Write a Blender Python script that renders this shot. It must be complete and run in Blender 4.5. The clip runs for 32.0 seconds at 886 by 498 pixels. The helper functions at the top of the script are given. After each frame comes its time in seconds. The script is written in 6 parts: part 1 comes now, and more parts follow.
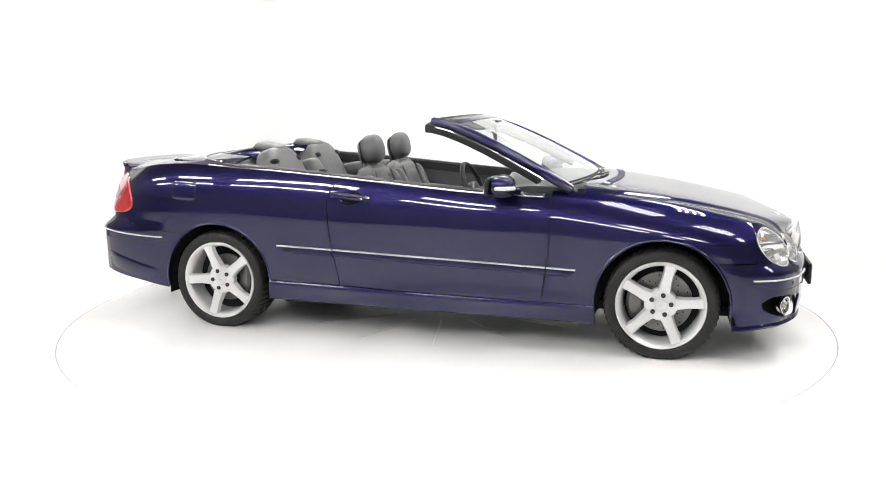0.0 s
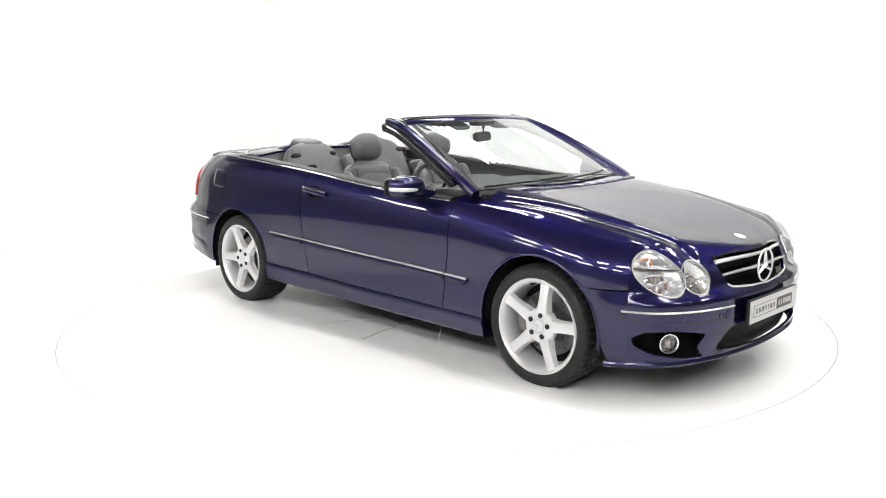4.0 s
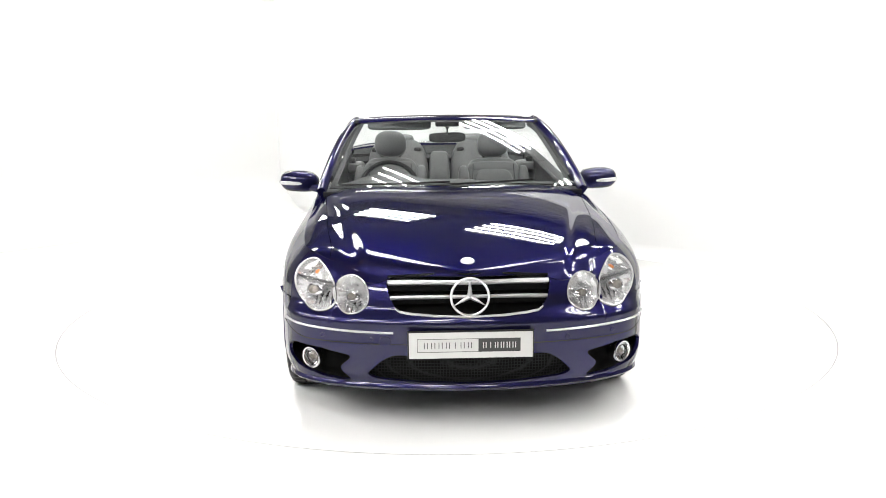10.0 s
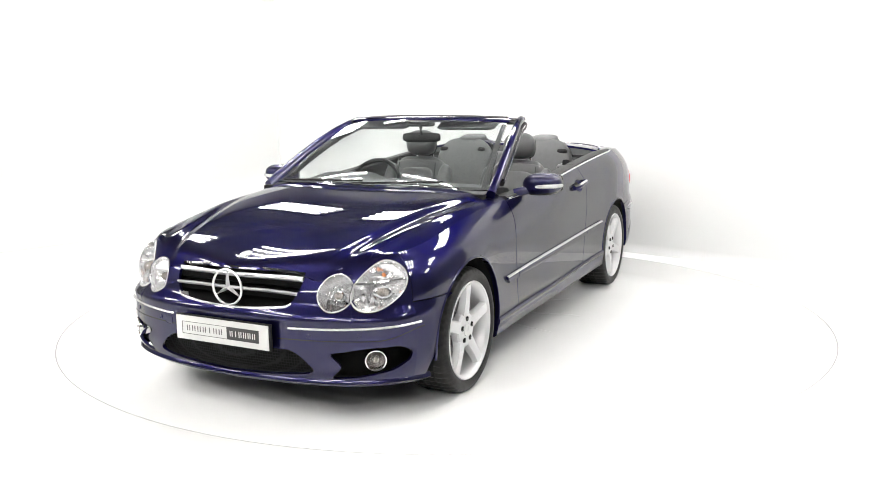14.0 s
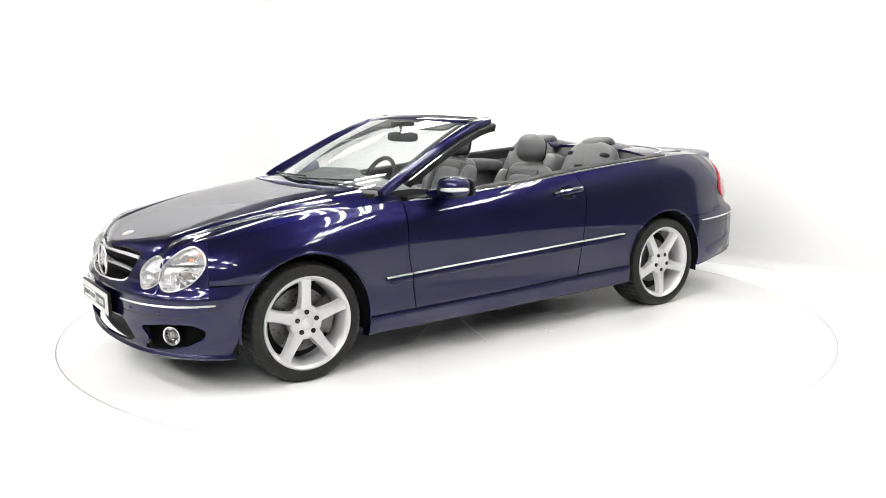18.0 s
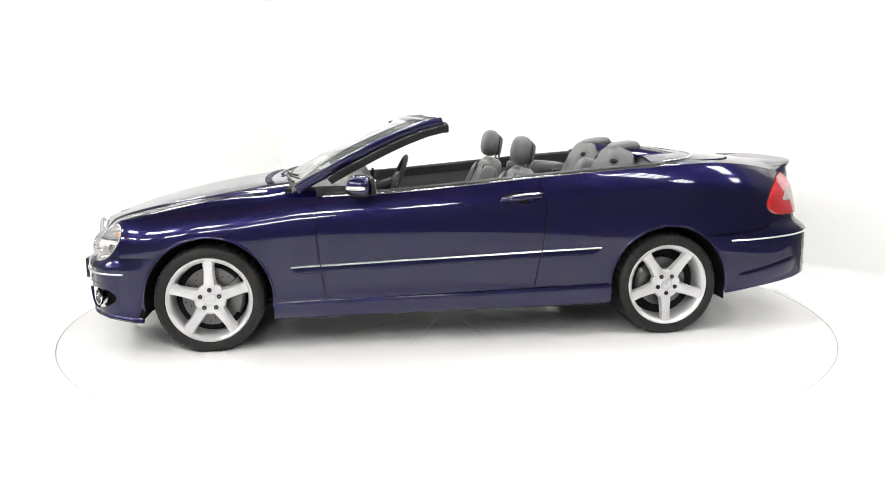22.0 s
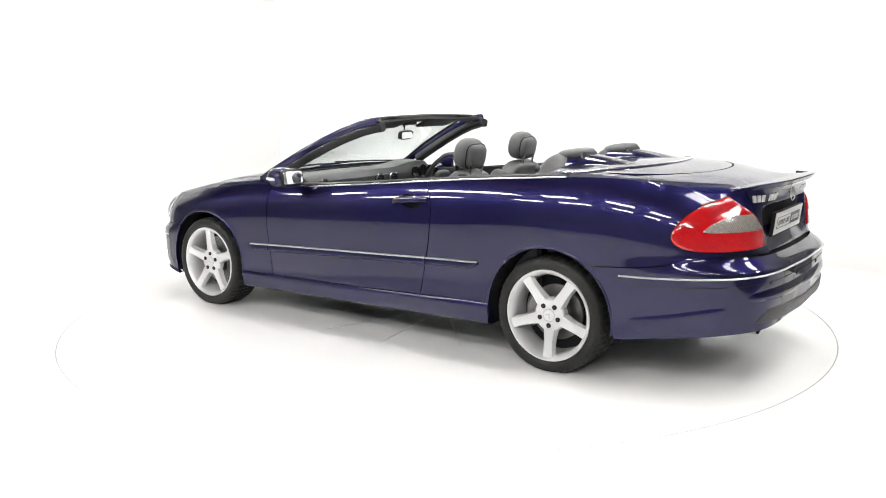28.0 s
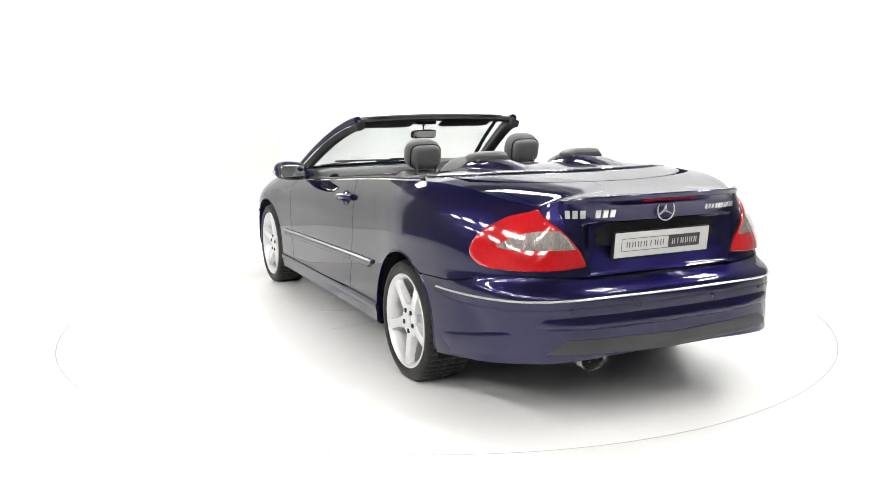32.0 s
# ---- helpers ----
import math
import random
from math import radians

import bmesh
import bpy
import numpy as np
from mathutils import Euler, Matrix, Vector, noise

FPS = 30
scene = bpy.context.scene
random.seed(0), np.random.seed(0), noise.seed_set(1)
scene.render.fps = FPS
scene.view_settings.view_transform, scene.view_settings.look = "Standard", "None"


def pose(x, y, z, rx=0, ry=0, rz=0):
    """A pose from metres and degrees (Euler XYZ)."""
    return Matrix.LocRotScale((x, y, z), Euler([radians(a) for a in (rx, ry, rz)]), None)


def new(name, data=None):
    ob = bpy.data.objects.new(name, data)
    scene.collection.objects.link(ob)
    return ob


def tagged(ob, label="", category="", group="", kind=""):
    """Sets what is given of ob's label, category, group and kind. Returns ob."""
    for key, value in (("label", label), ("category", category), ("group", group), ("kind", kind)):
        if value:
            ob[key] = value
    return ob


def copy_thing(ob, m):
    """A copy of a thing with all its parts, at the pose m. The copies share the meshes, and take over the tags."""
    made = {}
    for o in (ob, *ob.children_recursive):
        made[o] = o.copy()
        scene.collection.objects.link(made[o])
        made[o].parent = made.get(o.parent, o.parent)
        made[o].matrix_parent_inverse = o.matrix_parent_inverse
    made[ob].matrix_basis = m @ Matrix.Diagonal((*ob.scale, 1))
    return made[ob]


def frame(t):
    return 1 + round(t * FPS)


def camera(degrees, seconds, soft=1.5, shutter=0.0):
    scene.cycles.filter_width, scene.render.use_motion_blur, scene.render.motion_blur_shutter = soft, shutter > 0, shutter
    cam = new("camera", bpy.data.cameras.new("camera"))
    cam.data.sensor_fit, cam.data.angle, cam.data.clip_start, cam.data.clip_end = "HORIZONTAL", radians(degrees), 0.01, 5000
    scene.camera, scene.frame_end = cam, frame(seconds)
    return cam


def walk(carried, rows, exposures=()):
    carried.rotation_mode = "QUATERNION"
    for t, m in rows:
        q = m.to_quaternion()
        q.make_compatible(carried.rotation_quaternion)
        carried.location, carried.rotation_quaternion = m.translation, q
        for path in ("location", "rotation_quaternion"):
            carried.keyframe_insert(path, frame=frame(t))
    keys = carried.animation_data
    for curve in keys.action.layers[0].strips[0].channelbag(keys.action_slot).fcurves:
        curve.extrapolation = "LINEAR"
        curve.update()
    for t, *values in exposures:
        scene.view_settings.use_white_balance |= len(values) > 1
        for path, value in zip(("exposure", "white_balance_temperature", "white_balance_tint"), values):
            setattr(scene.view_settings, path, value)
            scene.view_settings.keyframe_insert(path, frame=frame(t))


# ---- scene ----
cam = camera(55.28, 32.0, soft=0.9)
EYE = pose(0, -5.705, 1.416, 90 - 9.971, 0, 0.176) @ pose(0, 0, 0, 0, 0, -0.414)
walk(cam, [(0.0, EYE), (32.0, EYE)])

# the turntable turns at an even rate
START, RATE = -16.08, -7.132
CAR_X = 0.103          # the car's middle lies this far ahead of the axis
TABLE_R = 2.471
EDGE = 0.006

# ---- light ----
world = bpy.data.worlds.new("world")
scene.world = world
world.use_nodes = True
world.node_tree.nodes["Background"].inputs[0].default_value = (0.9, 0.95, 1.0, 1)
world.node_tree.nodes["Background"].inputs[1].default_value = 0.02
scene.view_settings.exposure = 0.0
TUBE_LIGHT = 62.0


# ---- materials ----
def mat(name, color, rough=0.5, metal=0.0, **more):
    """A Principled material; more: inputs by name with _ for spaces."""
    m = bpy.data.materials.new(name)
    m.use_nodes = True
    b = m.node_tree.nodes["Principled BSDF"]
    b.inputs["Base Color"].default_value = (*color, 1)
    b.inputs["Roughness"].default_value = rough
    b.inputs["Metallic"].default_value = metal
    for k, v in more.items():
        b.inputs[k.replace("_", " ")].default_value = v
    return m


def link(m, a, b):
    m.node_tree.links.new(a, b)


def node(m, kind, **values):
    n = m.node_tree.nodes.new(kind)
    for k, v in values.items():
        n.inputs[k.replace("_", " ")].default_value = v
    return n


def vary(m, scale, low, high, rough=None, detail=4.0, bump=0.0, bump_scale=None, distance=0.002):
    """Noise between two colours, in metres, with roughness and a fine bump."""
    b = m.node_tree.nodes["Principled BSDF"]
    co = node(m, "ShaderNodeTexCoord")
    n = node(m, "ShaderNodeTexNoise", Scale=scale, Detail=detail)
    link(m, co.outputs["Object"], n.inputs["Vector"])
    mix = node(m, "ShaderNodeMix")
    mix.data_type = "RGBA"
    mix.inputs[6].default_value, mix.inputs[7].default_value = (*low, 1), (*high, 1)
    link(m, n.outputs["Fac"], mix.inputs[0])
    link(m, mix.outputs[2], b.inputs["Base Color"])
    if rough:
        r = node(m, "ShaderNodeMapRange")
        r.inputs["To Min"].default_value, r.inputs["To Max"].default_value = rough
        n2 = node(m, "ShaderNodeTexNoise", Scale=scale * 0.37, Detail=3.0)
        link(m, co.outputs["Object"], n2.inputs["Vector"])
        link(m, n2.outputs["Fac"], r.inputs["Value"])
        link(m, r.outputs["Result"], b.inputs["Roughness"])
    if bump:
        n3 = node(m, "ShaderNodeTexNoise", Scale=bump_scale or scale * 6, Detail=3.0)
        link(m, co.outputs["Object"], n3.inputs["Vector"])
        bp = node(m, "ShaderNodeBump", Strength=bump, Distance=distance)
        link(m, n3.outputs["Fac"], bp.inputs["Height"])
        link(m, bp.outputs["Normal"], b.inputs["Normal"])
    return m


PAINT = mat("metallic_blue_paint", (0.004, 0.0036, 0.034), 0.36, 0.88, Coat_Weight=1.0, Coat_Roughness=0.015, Coat_IOR=1.5, Specular_IOR_Level=0.0, Specular_Tint=(0.16, 0.12, 0.29, 1))
vary(PAINT, 900.0, (0.0084, 0.0078, 0.037), (0.0158, 0.0146, 0.072), detail=1.0)
CHROME = vary(mat("chrome", (0.75, 0.75, 0.76), 0.08, 1.0), 40.0, (0.72, 0.72, 0.73), (0.8, 0.8, 0.81), rough=(0.05, 0.12))
SATIN = vary(mat("bright_satin_metal", (0.78, 0.78, 0.79), 0.22, 0.55), 60.0, (0.74, 0.74, 0.75), (0.82, 0.82, 0.83), rough=(0.16, 0.3))
ALLOY = vary(mat("silver_alloy", (0.6, 0.6, 0.6), 0.34, 0.35, Coat_Weight=0.5, Coat_Roughness=0.1), 300.0, (0.58, 0.58, 0.585), (0.68, 0.68, 0.685), rough=(0.26, 0.38))
STEEL = vary(mat("brake_steel", (0.4, 0.39, 0.38), 0.35, 0.9), 90.0, (0.13, 0.13, 0.13), (0.22, 0.215, 0.21), rough=(0.25, 0.5))
RUBBER = vary(mat("tyre_rubber", (0.012, 0.012, 0.0125), 0.5, Specular_IOR_Level=0.25), 55.0, (0.008, 0.008, 0.008), (0.024, 0.0235, 0.0225), rough=(0.38, 0.62), bump=0.25, bump_scale=260.0)
BLACK = vary(mat("black_plastic", (0.012, 0.012, 0.013), 0.45, Specular_IOR_Level=0.25), 60.0, (0.009, 0.009, 0.010), (0.018, 0.018, 0.019), rough=(0.35, 0.55), bump=0.1, bump_scale=500.0)
PITCH = mat("deep_black", (0.003, 0.003, 0.003), 0.7, Specular_IOR_Level=0.05)
GLOSS_BLACK = mat("gloss_black", (0.006, 0.006, 0.007), 0.12, 0.0, Coat_Weight=0.5)
SHELL = mat("dark_underbody", (0.010, 0.010, 0.011), 0.8, Specular_IOR_Level=0.2)
LEATHER = vary(mat("grey_leather", (0.06, 0.062, 0.064), 0.45), 25.0, (0.068, 0.070, 0.072), (0.102, 0.104, 0.107), rough=(0.36, 0.52), bump=0.35, bump_scale=420.0, distance=0.001)
DASH = vary(mat("dashboard_grey", (0.06, 0.064, 0.07), 0.6), 30.0, (0.017, 0.0185, 0.020), (0.027, 0.029, 0.031), rough=(0.5, 0.65), bump=0.3, bump_scale=500.0, distance=0.001)
CARPET = vary(mat("black_carpet", (0.02, 0.02, 0.021), 0.95), 200.0, (0.012, 0.012, 0.013), (0.03, 0.03, 0.031), bump=0.6, bump_scale=700.0)
SOFT = vary(mat("black_roof_seal", (0.014, 0.014, 0.015), 0.5, Specular_IOR_Level=0.25), 80.0, (0.010, 0.010, 0.011), (0.02, 0.02, 0.021), bump=0.2, bump_scale=300.0)
RED = mat("red_lamp_lens", (0.55, 0.006, 0.010), 0.12, 0.0, Coat_Weight=1.0, Coat_Roughness=0.02)
vary(RED, 60.0, (0.30, 0.0024, 0.005), (0.50, 0.006, 0.010), detail=3.0)
SMOKE = vary(mat("smoked_lamp_lens", (0.32, 0.29, 0.27), 0.2, 0.2, Coat_Weight=1.0), 70.0, (0.14, 0.125, 0.112), (0.33, 0.30, 0.275))
LAMP_WHITE = vary(mat("clear_signal_lens", (0.7, 0.7, 0.72), 0.18, 0.15, Coat_Weight=1.0), 60.0, (0.55, 0.55, 0.56), (0.82, 0.82, 0.83))
REFLECTOR = vary(mat("lamp_reflector", (0.85, 0.85, 0.86), 0.15, 0.8), 28.0, (0.84, 0.84, 0.85), (0.94, 0.94, 0.94), rough=(0.08, 0.24))
AMBER = mat("amber_bulb", (0.7, 0.25, 0.10), 0.25)
GLASS = mat("clear_glass", (0.93, 0.97, 0.96), 0.0, 0.0, Transmission_Weight=1.0, IOR=1.45)
LENS = mat("lamp_glass", (1, 1, 1), 0.0, 0.0, Transmission_Weight=1.0, IOR=1.35)
PLATE = vary(mat("plate_white", (0.62, 0.62, 0.6), 0.35), 20.0, (0.56, 0.56, 0.545), (0.63, 0.63, 0.615))
PLATE_DARK = mat("plate_dark", (0.035, 0.035, 0.035), 0.35)
INK = mat("plate_ink", (0.10, 0.10, 0.10), 0.4)
MIRROR = mat("mirror_glass", (0.85, 0.87, 0.88), 0.02, 1.0)
EXHAUST = vary(mat("exhaust_steel", (0.3, 0.28, 0.26), 0.3, 0.9), 50.0, (0.36, 0.34, 0.32), (0.55, 0.53, 0.5), rough=(0.15, 0.35))
WHITE_FLOOR = vary(mat("white_floor_paint", (0.84, 0.84, 0.835), 0.4, 0.0), 1.3, (0.83, 0.83, 0.825), (0.86, 0.86, 0.855), rough=(0.3, 0.5), bump=0.03, bump_scale=40.0)
TABLE_WHITE = vary(mat("white_turntable_paint", (0.84, 0.84, 0.835), 0.35), 2.1, (0.825, 0.825, 0.82), (0.86, 0.86, 0.855), rough=(0.14, 0.28), bump=0.03, bump_scale=40.0)
# white walls set below the floor's white: their weaker light is in the colour
WHITE_WALL = vary(mat("dimmed_wall_white", (0.7, 0.7, 0.69), 0.7), 0.9, (0.585, 0.588, 0.585), (0.625, 0.628, 0.625), bump=0.05, bump_scale=30.0)
CEILING = vary(mat("dark_ceiling_panels", (0.05, 0.05, 0.053), 0.8), 2.0, (0.085, 0.085, 0.088), (0.125, 0.125, 0.128))
GREY_WALL = vary(mat("grey_workshop_wall", (0.08, 0.08, 0.083), 0.75), 1.5, (0.12, 0.12, 0.123), (0.16, 0.16, 0.163))
PALE_WALL = vary(mat("grey_hall_wall", (0.22, 0.22, 0.225), 0.75), 1.5, (0.18, 0.18, 0.185), (0.26, 0.26, 0.265))
GAP_GREY = vary(mat("gap_line_grey", (0.3, 0.3, 0.3), 0.55), 3.0, (0.20, 0.20, 0.20), (0.42, 0.42, 0.42))
SEAM = mat("bare_weld_steel", (0.75, 0.75, 0.75), 0.3, 0.6)
MESH = mat("black_honeycomb", (0.012, 0.012, 0.013), 0.6, Specular_IOR_Level=0.1)
DIFFUSER = vary(mat("dark_grey_plastic", (0.05, 0.05, 0.053), 0.5), 80.0, (0.026, 0.026, 0.028), (0.040, 0.040, 0.043), rough=(0.4, 0.6), bump=0.15, bump_scale=500.0)
FITTING = mat("lamp_fitting", (0.05, 0.05, 0.052), 0.6)
PANELLING = vary(mat("grey_wall_panelling", (0.2, 0.2, 0.205), 0.7), 1.5, (0.09, 0.09, 0.092), (0.13, 0.13, 0.132))
TIMBER = vary(mat("brown_timber_beam", (0.26, 0.11, 0.05), 0.6), 12.0, (0.16, 0.075, 0.04), (0.26, 0.13, 0.075))
TUBE = mat("lamp_tube", (0.9, 0.9, 0.9), 0.5, 0.0, Emission_Color=(1.0, 0.985, 0.96, 1), Emission_Strength=TUBE_LIGHT)


HALL_FLOOR = vary(mat("dark_hall_floor", (0.1, 0.1, 0.1), 0.5), 1.5, (0.08, 0.08, 0.082), (0.12, 0.12, 0.12), rough=(0.4, 0.6))


def ribbed(m, scale):
    """Fine upright ribs moulded in a lens."""
    b = m.node_tree.nodes["Principled BSDF"]
    co = node(m, "ShaderNodeTexCoord")
    w = node(m, "ShaderNodeTexWave", Scale=scale, Distortion=0.0)
    w.bands_direction = "Y"
    link(m, co.outputs["Object"], w.inputs["Vector"])
    bp = node(m, "ShaderNodeBump", Strength=0.6, Distance=0.004)
    link(m, w.outputs["Fac"], bp.inputs["Height"])
    link(m, bp.outputs["Normal"], b.inputs["Normal"])


ribbed(SMOKE, 38.0)


def honeycomb(m):
    """Cells with raised rims on a dark mesh."""
    b = m.node_tree.nodes["Principled BSDF"]
    co = node(m, "ShaderNodeTexCoord")
    v = node(m, "ShaderNodeTexVoronoi", Scale=75.0, Randomness=0.15)
    v.feature = "DISTANCE_TO_EDGE"
    link(m, co.outputs["Object"], v.inputs["Vector"])
    r = node(m, "ShaderNodeMapRange")
    r.inputs["From Max"].default_value = 0.18
    link(m, v.outputs["Distance"], r.inputs["Value"])
    mix = node(m, "ShaderNodeMix")
    mix.data_type = "RGBA"
    mix.inputs[6].default_value, mix.inputs[7].default_value = (0.018, 0.018, 0.019, 1), (0.003, 0.003, 0.003, 1)
    link(m, r.outputs["Result"], mix.inputs[0])
    link(m, mix.outputs[2], b.inputs["Base Color"])


honeycomb(MESH)


# ---- mesh helpers ----
def part(name, bm, material, parent=None, label="", sharp=35.0):
    """Links a bmesh as one mesh object under a thing or a part."""
    me = bpy.data.meshes.new(name)
    bm.to_mesh(me)
    bm.free()
    me.materials.append(material)
    me.shade_smooth()
    me.set_sharp_from_angle(angle=radians(sharp))
    ob = new(name, me)
    if parent:
        ob.parent = parent
    return tagged(ob, label)


def mirrored(bm):
    """The same mesh on the car's other side."""
    for v in bm.verts:
        v.co.y = -v.co.y
    bmesh.ops.reverse_faces(bm, faces=bm.faces)
    return bm


def grid(bm, rows, closed_u=False, closed_v=False):
    """Faces between rows of points."""
    vs = [[bm.verts.new(p) for p in row] for row in rows]
    n, m = len(vs), len(vs[0])
    for i in range(n if closed_u else n - 1):
        for j in range(m if closed_v else m - 1):
            q = [vs[i][j], vs[(i + 1) % n][j], vs[(i + 1) % n][(j + 1) % m], vs[i][(j + 1) % m]]
            if len({id(v) for v in q}) == 4:
                bm.faces.new(q)
    return vs


def cap(bm, ring):
    if len(ring) > 2:
        bm.faces.new(ring)


def sweep(bm, path, profile, up=(0, 0, 1), closed=False, scale=None):
    """A profile (side, up) swept along a path of points."""
    path = [Vector(p) for p in path]
    rows = []
    n = len(path)
    for i, p in enumerate(path):
        a = path[(i - 1) % n] if closed or i > 0 else path[0]
        b = path[(i + 1) % n] if closed or i < n - 1 else path[-1]
        t = (b - a).normalized()
        side = t.cross(Vector(up)).normalized()
        top = side.cross(t)
        k = scale(i / max(1, n - 1)) if scale else 1.0
        rows.append([p + side * (x * k) + top * (y * k) for x, y in profile])
    vs = grid(bm, rows, closed_u=closed, closed_v=True)
    if not closed:
        cap(bm, vs[0][::-1])
        cap(bm, vs[-1])
    bmesh.ops.recalc_face_normals(bm, faces=bm.faces)
    return bm


def round_profile(w, h, r, n=4):
    """A rounded rectangle, w by h, corners r."""
    out = []
    for cx, cy, a0 in ((w / 2 - r, h / 2 - r, 0), (-w / 2 + r, h / 2 - r, 90), (-w / 2 + r, -h / 2 + r, 180), (w / 2 - r, -h / 2 + r, 270)):
        for k in range(n + 1):
            a = radians(a0 + 90 * k / n)
            out.append((cx + r * math.cos(a), cy + r * math.sin(a)))
    return out


def circle(r, n=16, sy=1.0):
    return [(r * math.cos(2 * math.pi * k / n), r * sy * math.sin(2 * math.pi * k / n)) for k in range(n)]


def lathe(bm, profile, n=48, axis="y", centre=(0, 0, 0)):
    """Turns (radius, along) round an axis."""
    rows = []
    c = Vector(centre)
    for k in range(n):
        a = 2 * math.pi * k / n
        ca, sa = math.cos(a), math.sin(a)
        rows.append([c + (Vector((r * ca, d, r * sa)) if axis == "y" else Vector((d, r * ca, r * sa)) if axis == "x" else Vector((r * ca, r * sa, d))) for r, d in profile])
    grid(bm, rows, closed_u=True)
    bmesh.ops.remove_doubles(bm, verts=bm.verts, dist=1e-5)
    bmesh.ops.recalc_face_normals(bm, faces=bm.faces)
    return bm


def pad(bm, centre, size, e1=0.45, e2=0.45, m=None, n=18, k=28, taper=0.0):
    """A cushion: a superellipsoid, squarer for smaller exponents; taper narrows its top."""
    def sp(v, e):
        return math.copysign(abs(v) ** e, v)
    rows = []
    for i in range(n + 1):
        la = -math.pi / 2 + math.pi * i / n
        row = []
        for j in range(k):
            lo = 2 * math.pi * j / k
            x = sp(math.cos(la), e1) * sp(math.cos(lo), e2)
            y = sp(math.cos(la), e1) * sp(math.sin(lo), e2)
            z = sp(math.sin(la), e1)
            f = 1 - taper * (z + 1) / 2
            p = Vector((x * size[0] / 2, y * size[1] / 2 * f, z * size[2] / 2))
            row.append((m @ p if m else p) + Vector(centre))
        rows.append(row)
    grid(bm, rows, closed_v=True)
    bmesh.ops.remove_doubles(bm, verts=bm.verts, dist=1e-4)
    bmesh.ops.recalc_face_normals(bm, faces=bm.faces)
    return bm


def tilt(ry=0, rx=0, rz=0):
    return Euler((radians(rx), radians(ry), radians(rz))).to_matrix()


def block(bm, centre, size, m=None, bevel=0.0):
    """A box with bevelled edges, added to bm."""
    part_bm = bmesh.new()
    bmesh.ops.create_cube(part_bm, size=1.0)
    for v in part_bm.verts:
        v.co = Vector((v.co.x * size[0], v.co.y * size[1], v.co.z * size[2]))
    if bevel:
        bmesh.ops.bevel(part_bm, geom=part_bm.edges[:], offset=bevel, segments=2, affect="EDGES", profile=0.6)
    at = {}
    for v in part_bm.verts:
        at[v] = bm.verts.new((m @ v.co if m else v.co) + Vector(centre))
    for f in part_bm.faces:
        bm.faces.new([at[v] for v in f.verts])
    part_bm.free()
    return bm


class Line:
    """A smooth line through (key, value) pairs without overshoot."""

    def __init__(self, pairs):
        pairs = sorted(pairs)
        self.k = np.array([p[0] for p in pairs], float)
        self.v = np.array([p[1] for p in pairs], float)
        h, d = np.diff(self.k), np.diff(self.v) / np.diff(self.k)
        m = np.zeros(len(pairs))
        for i in range(1, len(pairs) - 1):
            if d[i - 1] * d[i] > 0:
                a, b = 2 * h[i] + h[i - 1], h[i] + 2 * h[i - 1]
                m[i] = (a + b) / (a / d[i - 1] + b / d[i])
        m[0], m[-1] = d[0], d[-1]
        self.m = m

    def __call__(self, x):
        k, v, m = self.k, self.v, self.m
        x = min(max(x, k[0]), k[-1])
        i = min(max(int(np.searchsorted(k, x)) - 1, 0), len(k) - 2)
        h = k[i + 1] - k[i]
        t = (x - k[i]) / h
        return float((2 * t**3 - 3 * t**2 + 1) * v[i] + (t**3 - 2 * t**2 + t) * h * m[i] + (3 * t**2 - 2 * t**3) * v[i + 1] + (t**3 - t**2) * h * m[i + 1])


def smooth(a, b, x):
    t = min(max((x - a) / (b - a), 0.0), 1.0)
    return t * t * (3 - 2 * t)


def spread(a, b, n):
    return [a + (b - a) * i / (n - 1) for i in range(n)]

# ---- the car's skin ----
class Table:
    """A line through pairs, made smoother over a length and read from a table."""

    def __init__(self, pairs, width, n=2400):
        line = Line(pairs)
        self.a, self.b = line.k[0], line.k[-1]
        pad_ = width * 4
        self.k = np.linspace(self.a - pad_, self.b + pad_, n)
        mirror = [2 * self.a - k if k < self.a else 2 * self.b - k if k > self.b else k for k in self.k]
        v = np.array([line(k) for k in mirror])
        step = self.k[1] - self.k[0]
        g = np.exp(-0.5 * (np.arange(-int(4 * width / step), int(4 * width / step) + 1) * step / width) ** 2)
        m = len(g) // 2
        full = np.convolve(v, g / g.sum(), "same")
        full[:m], full[-m:] = v[:m], v[-m:]
        self.v = full

    def __call__(self, x):
        return float(np.interp(min(max(x, self.a), self.b), self.k, self.v))


# The outline in plan at bumper height, for the left half, from the nose round to the tail.
PLAN = [(2.158, 0), (2.148, 0.2), (2.122, 0.4), (2.060, 0.6), (1.965, 0.745), (1.83, 0.817), (1.62, 0.855), (1.36, 0.866), (1.0, 0.848),
        (0.5, 0.840), (0, 0.842), (-0.6, 0.842), (-1.0, 0.850), (-1.36, 0.864), (-1.65, 0.850), (-1.85, 0.832), (-2.05, 0.796), (-2.2, 0.745),
        (-2.30, 0.68), (-2.375, 0.57), (-2.413, 0.42), (-2.430, 0.2), (-2.435, 0)]


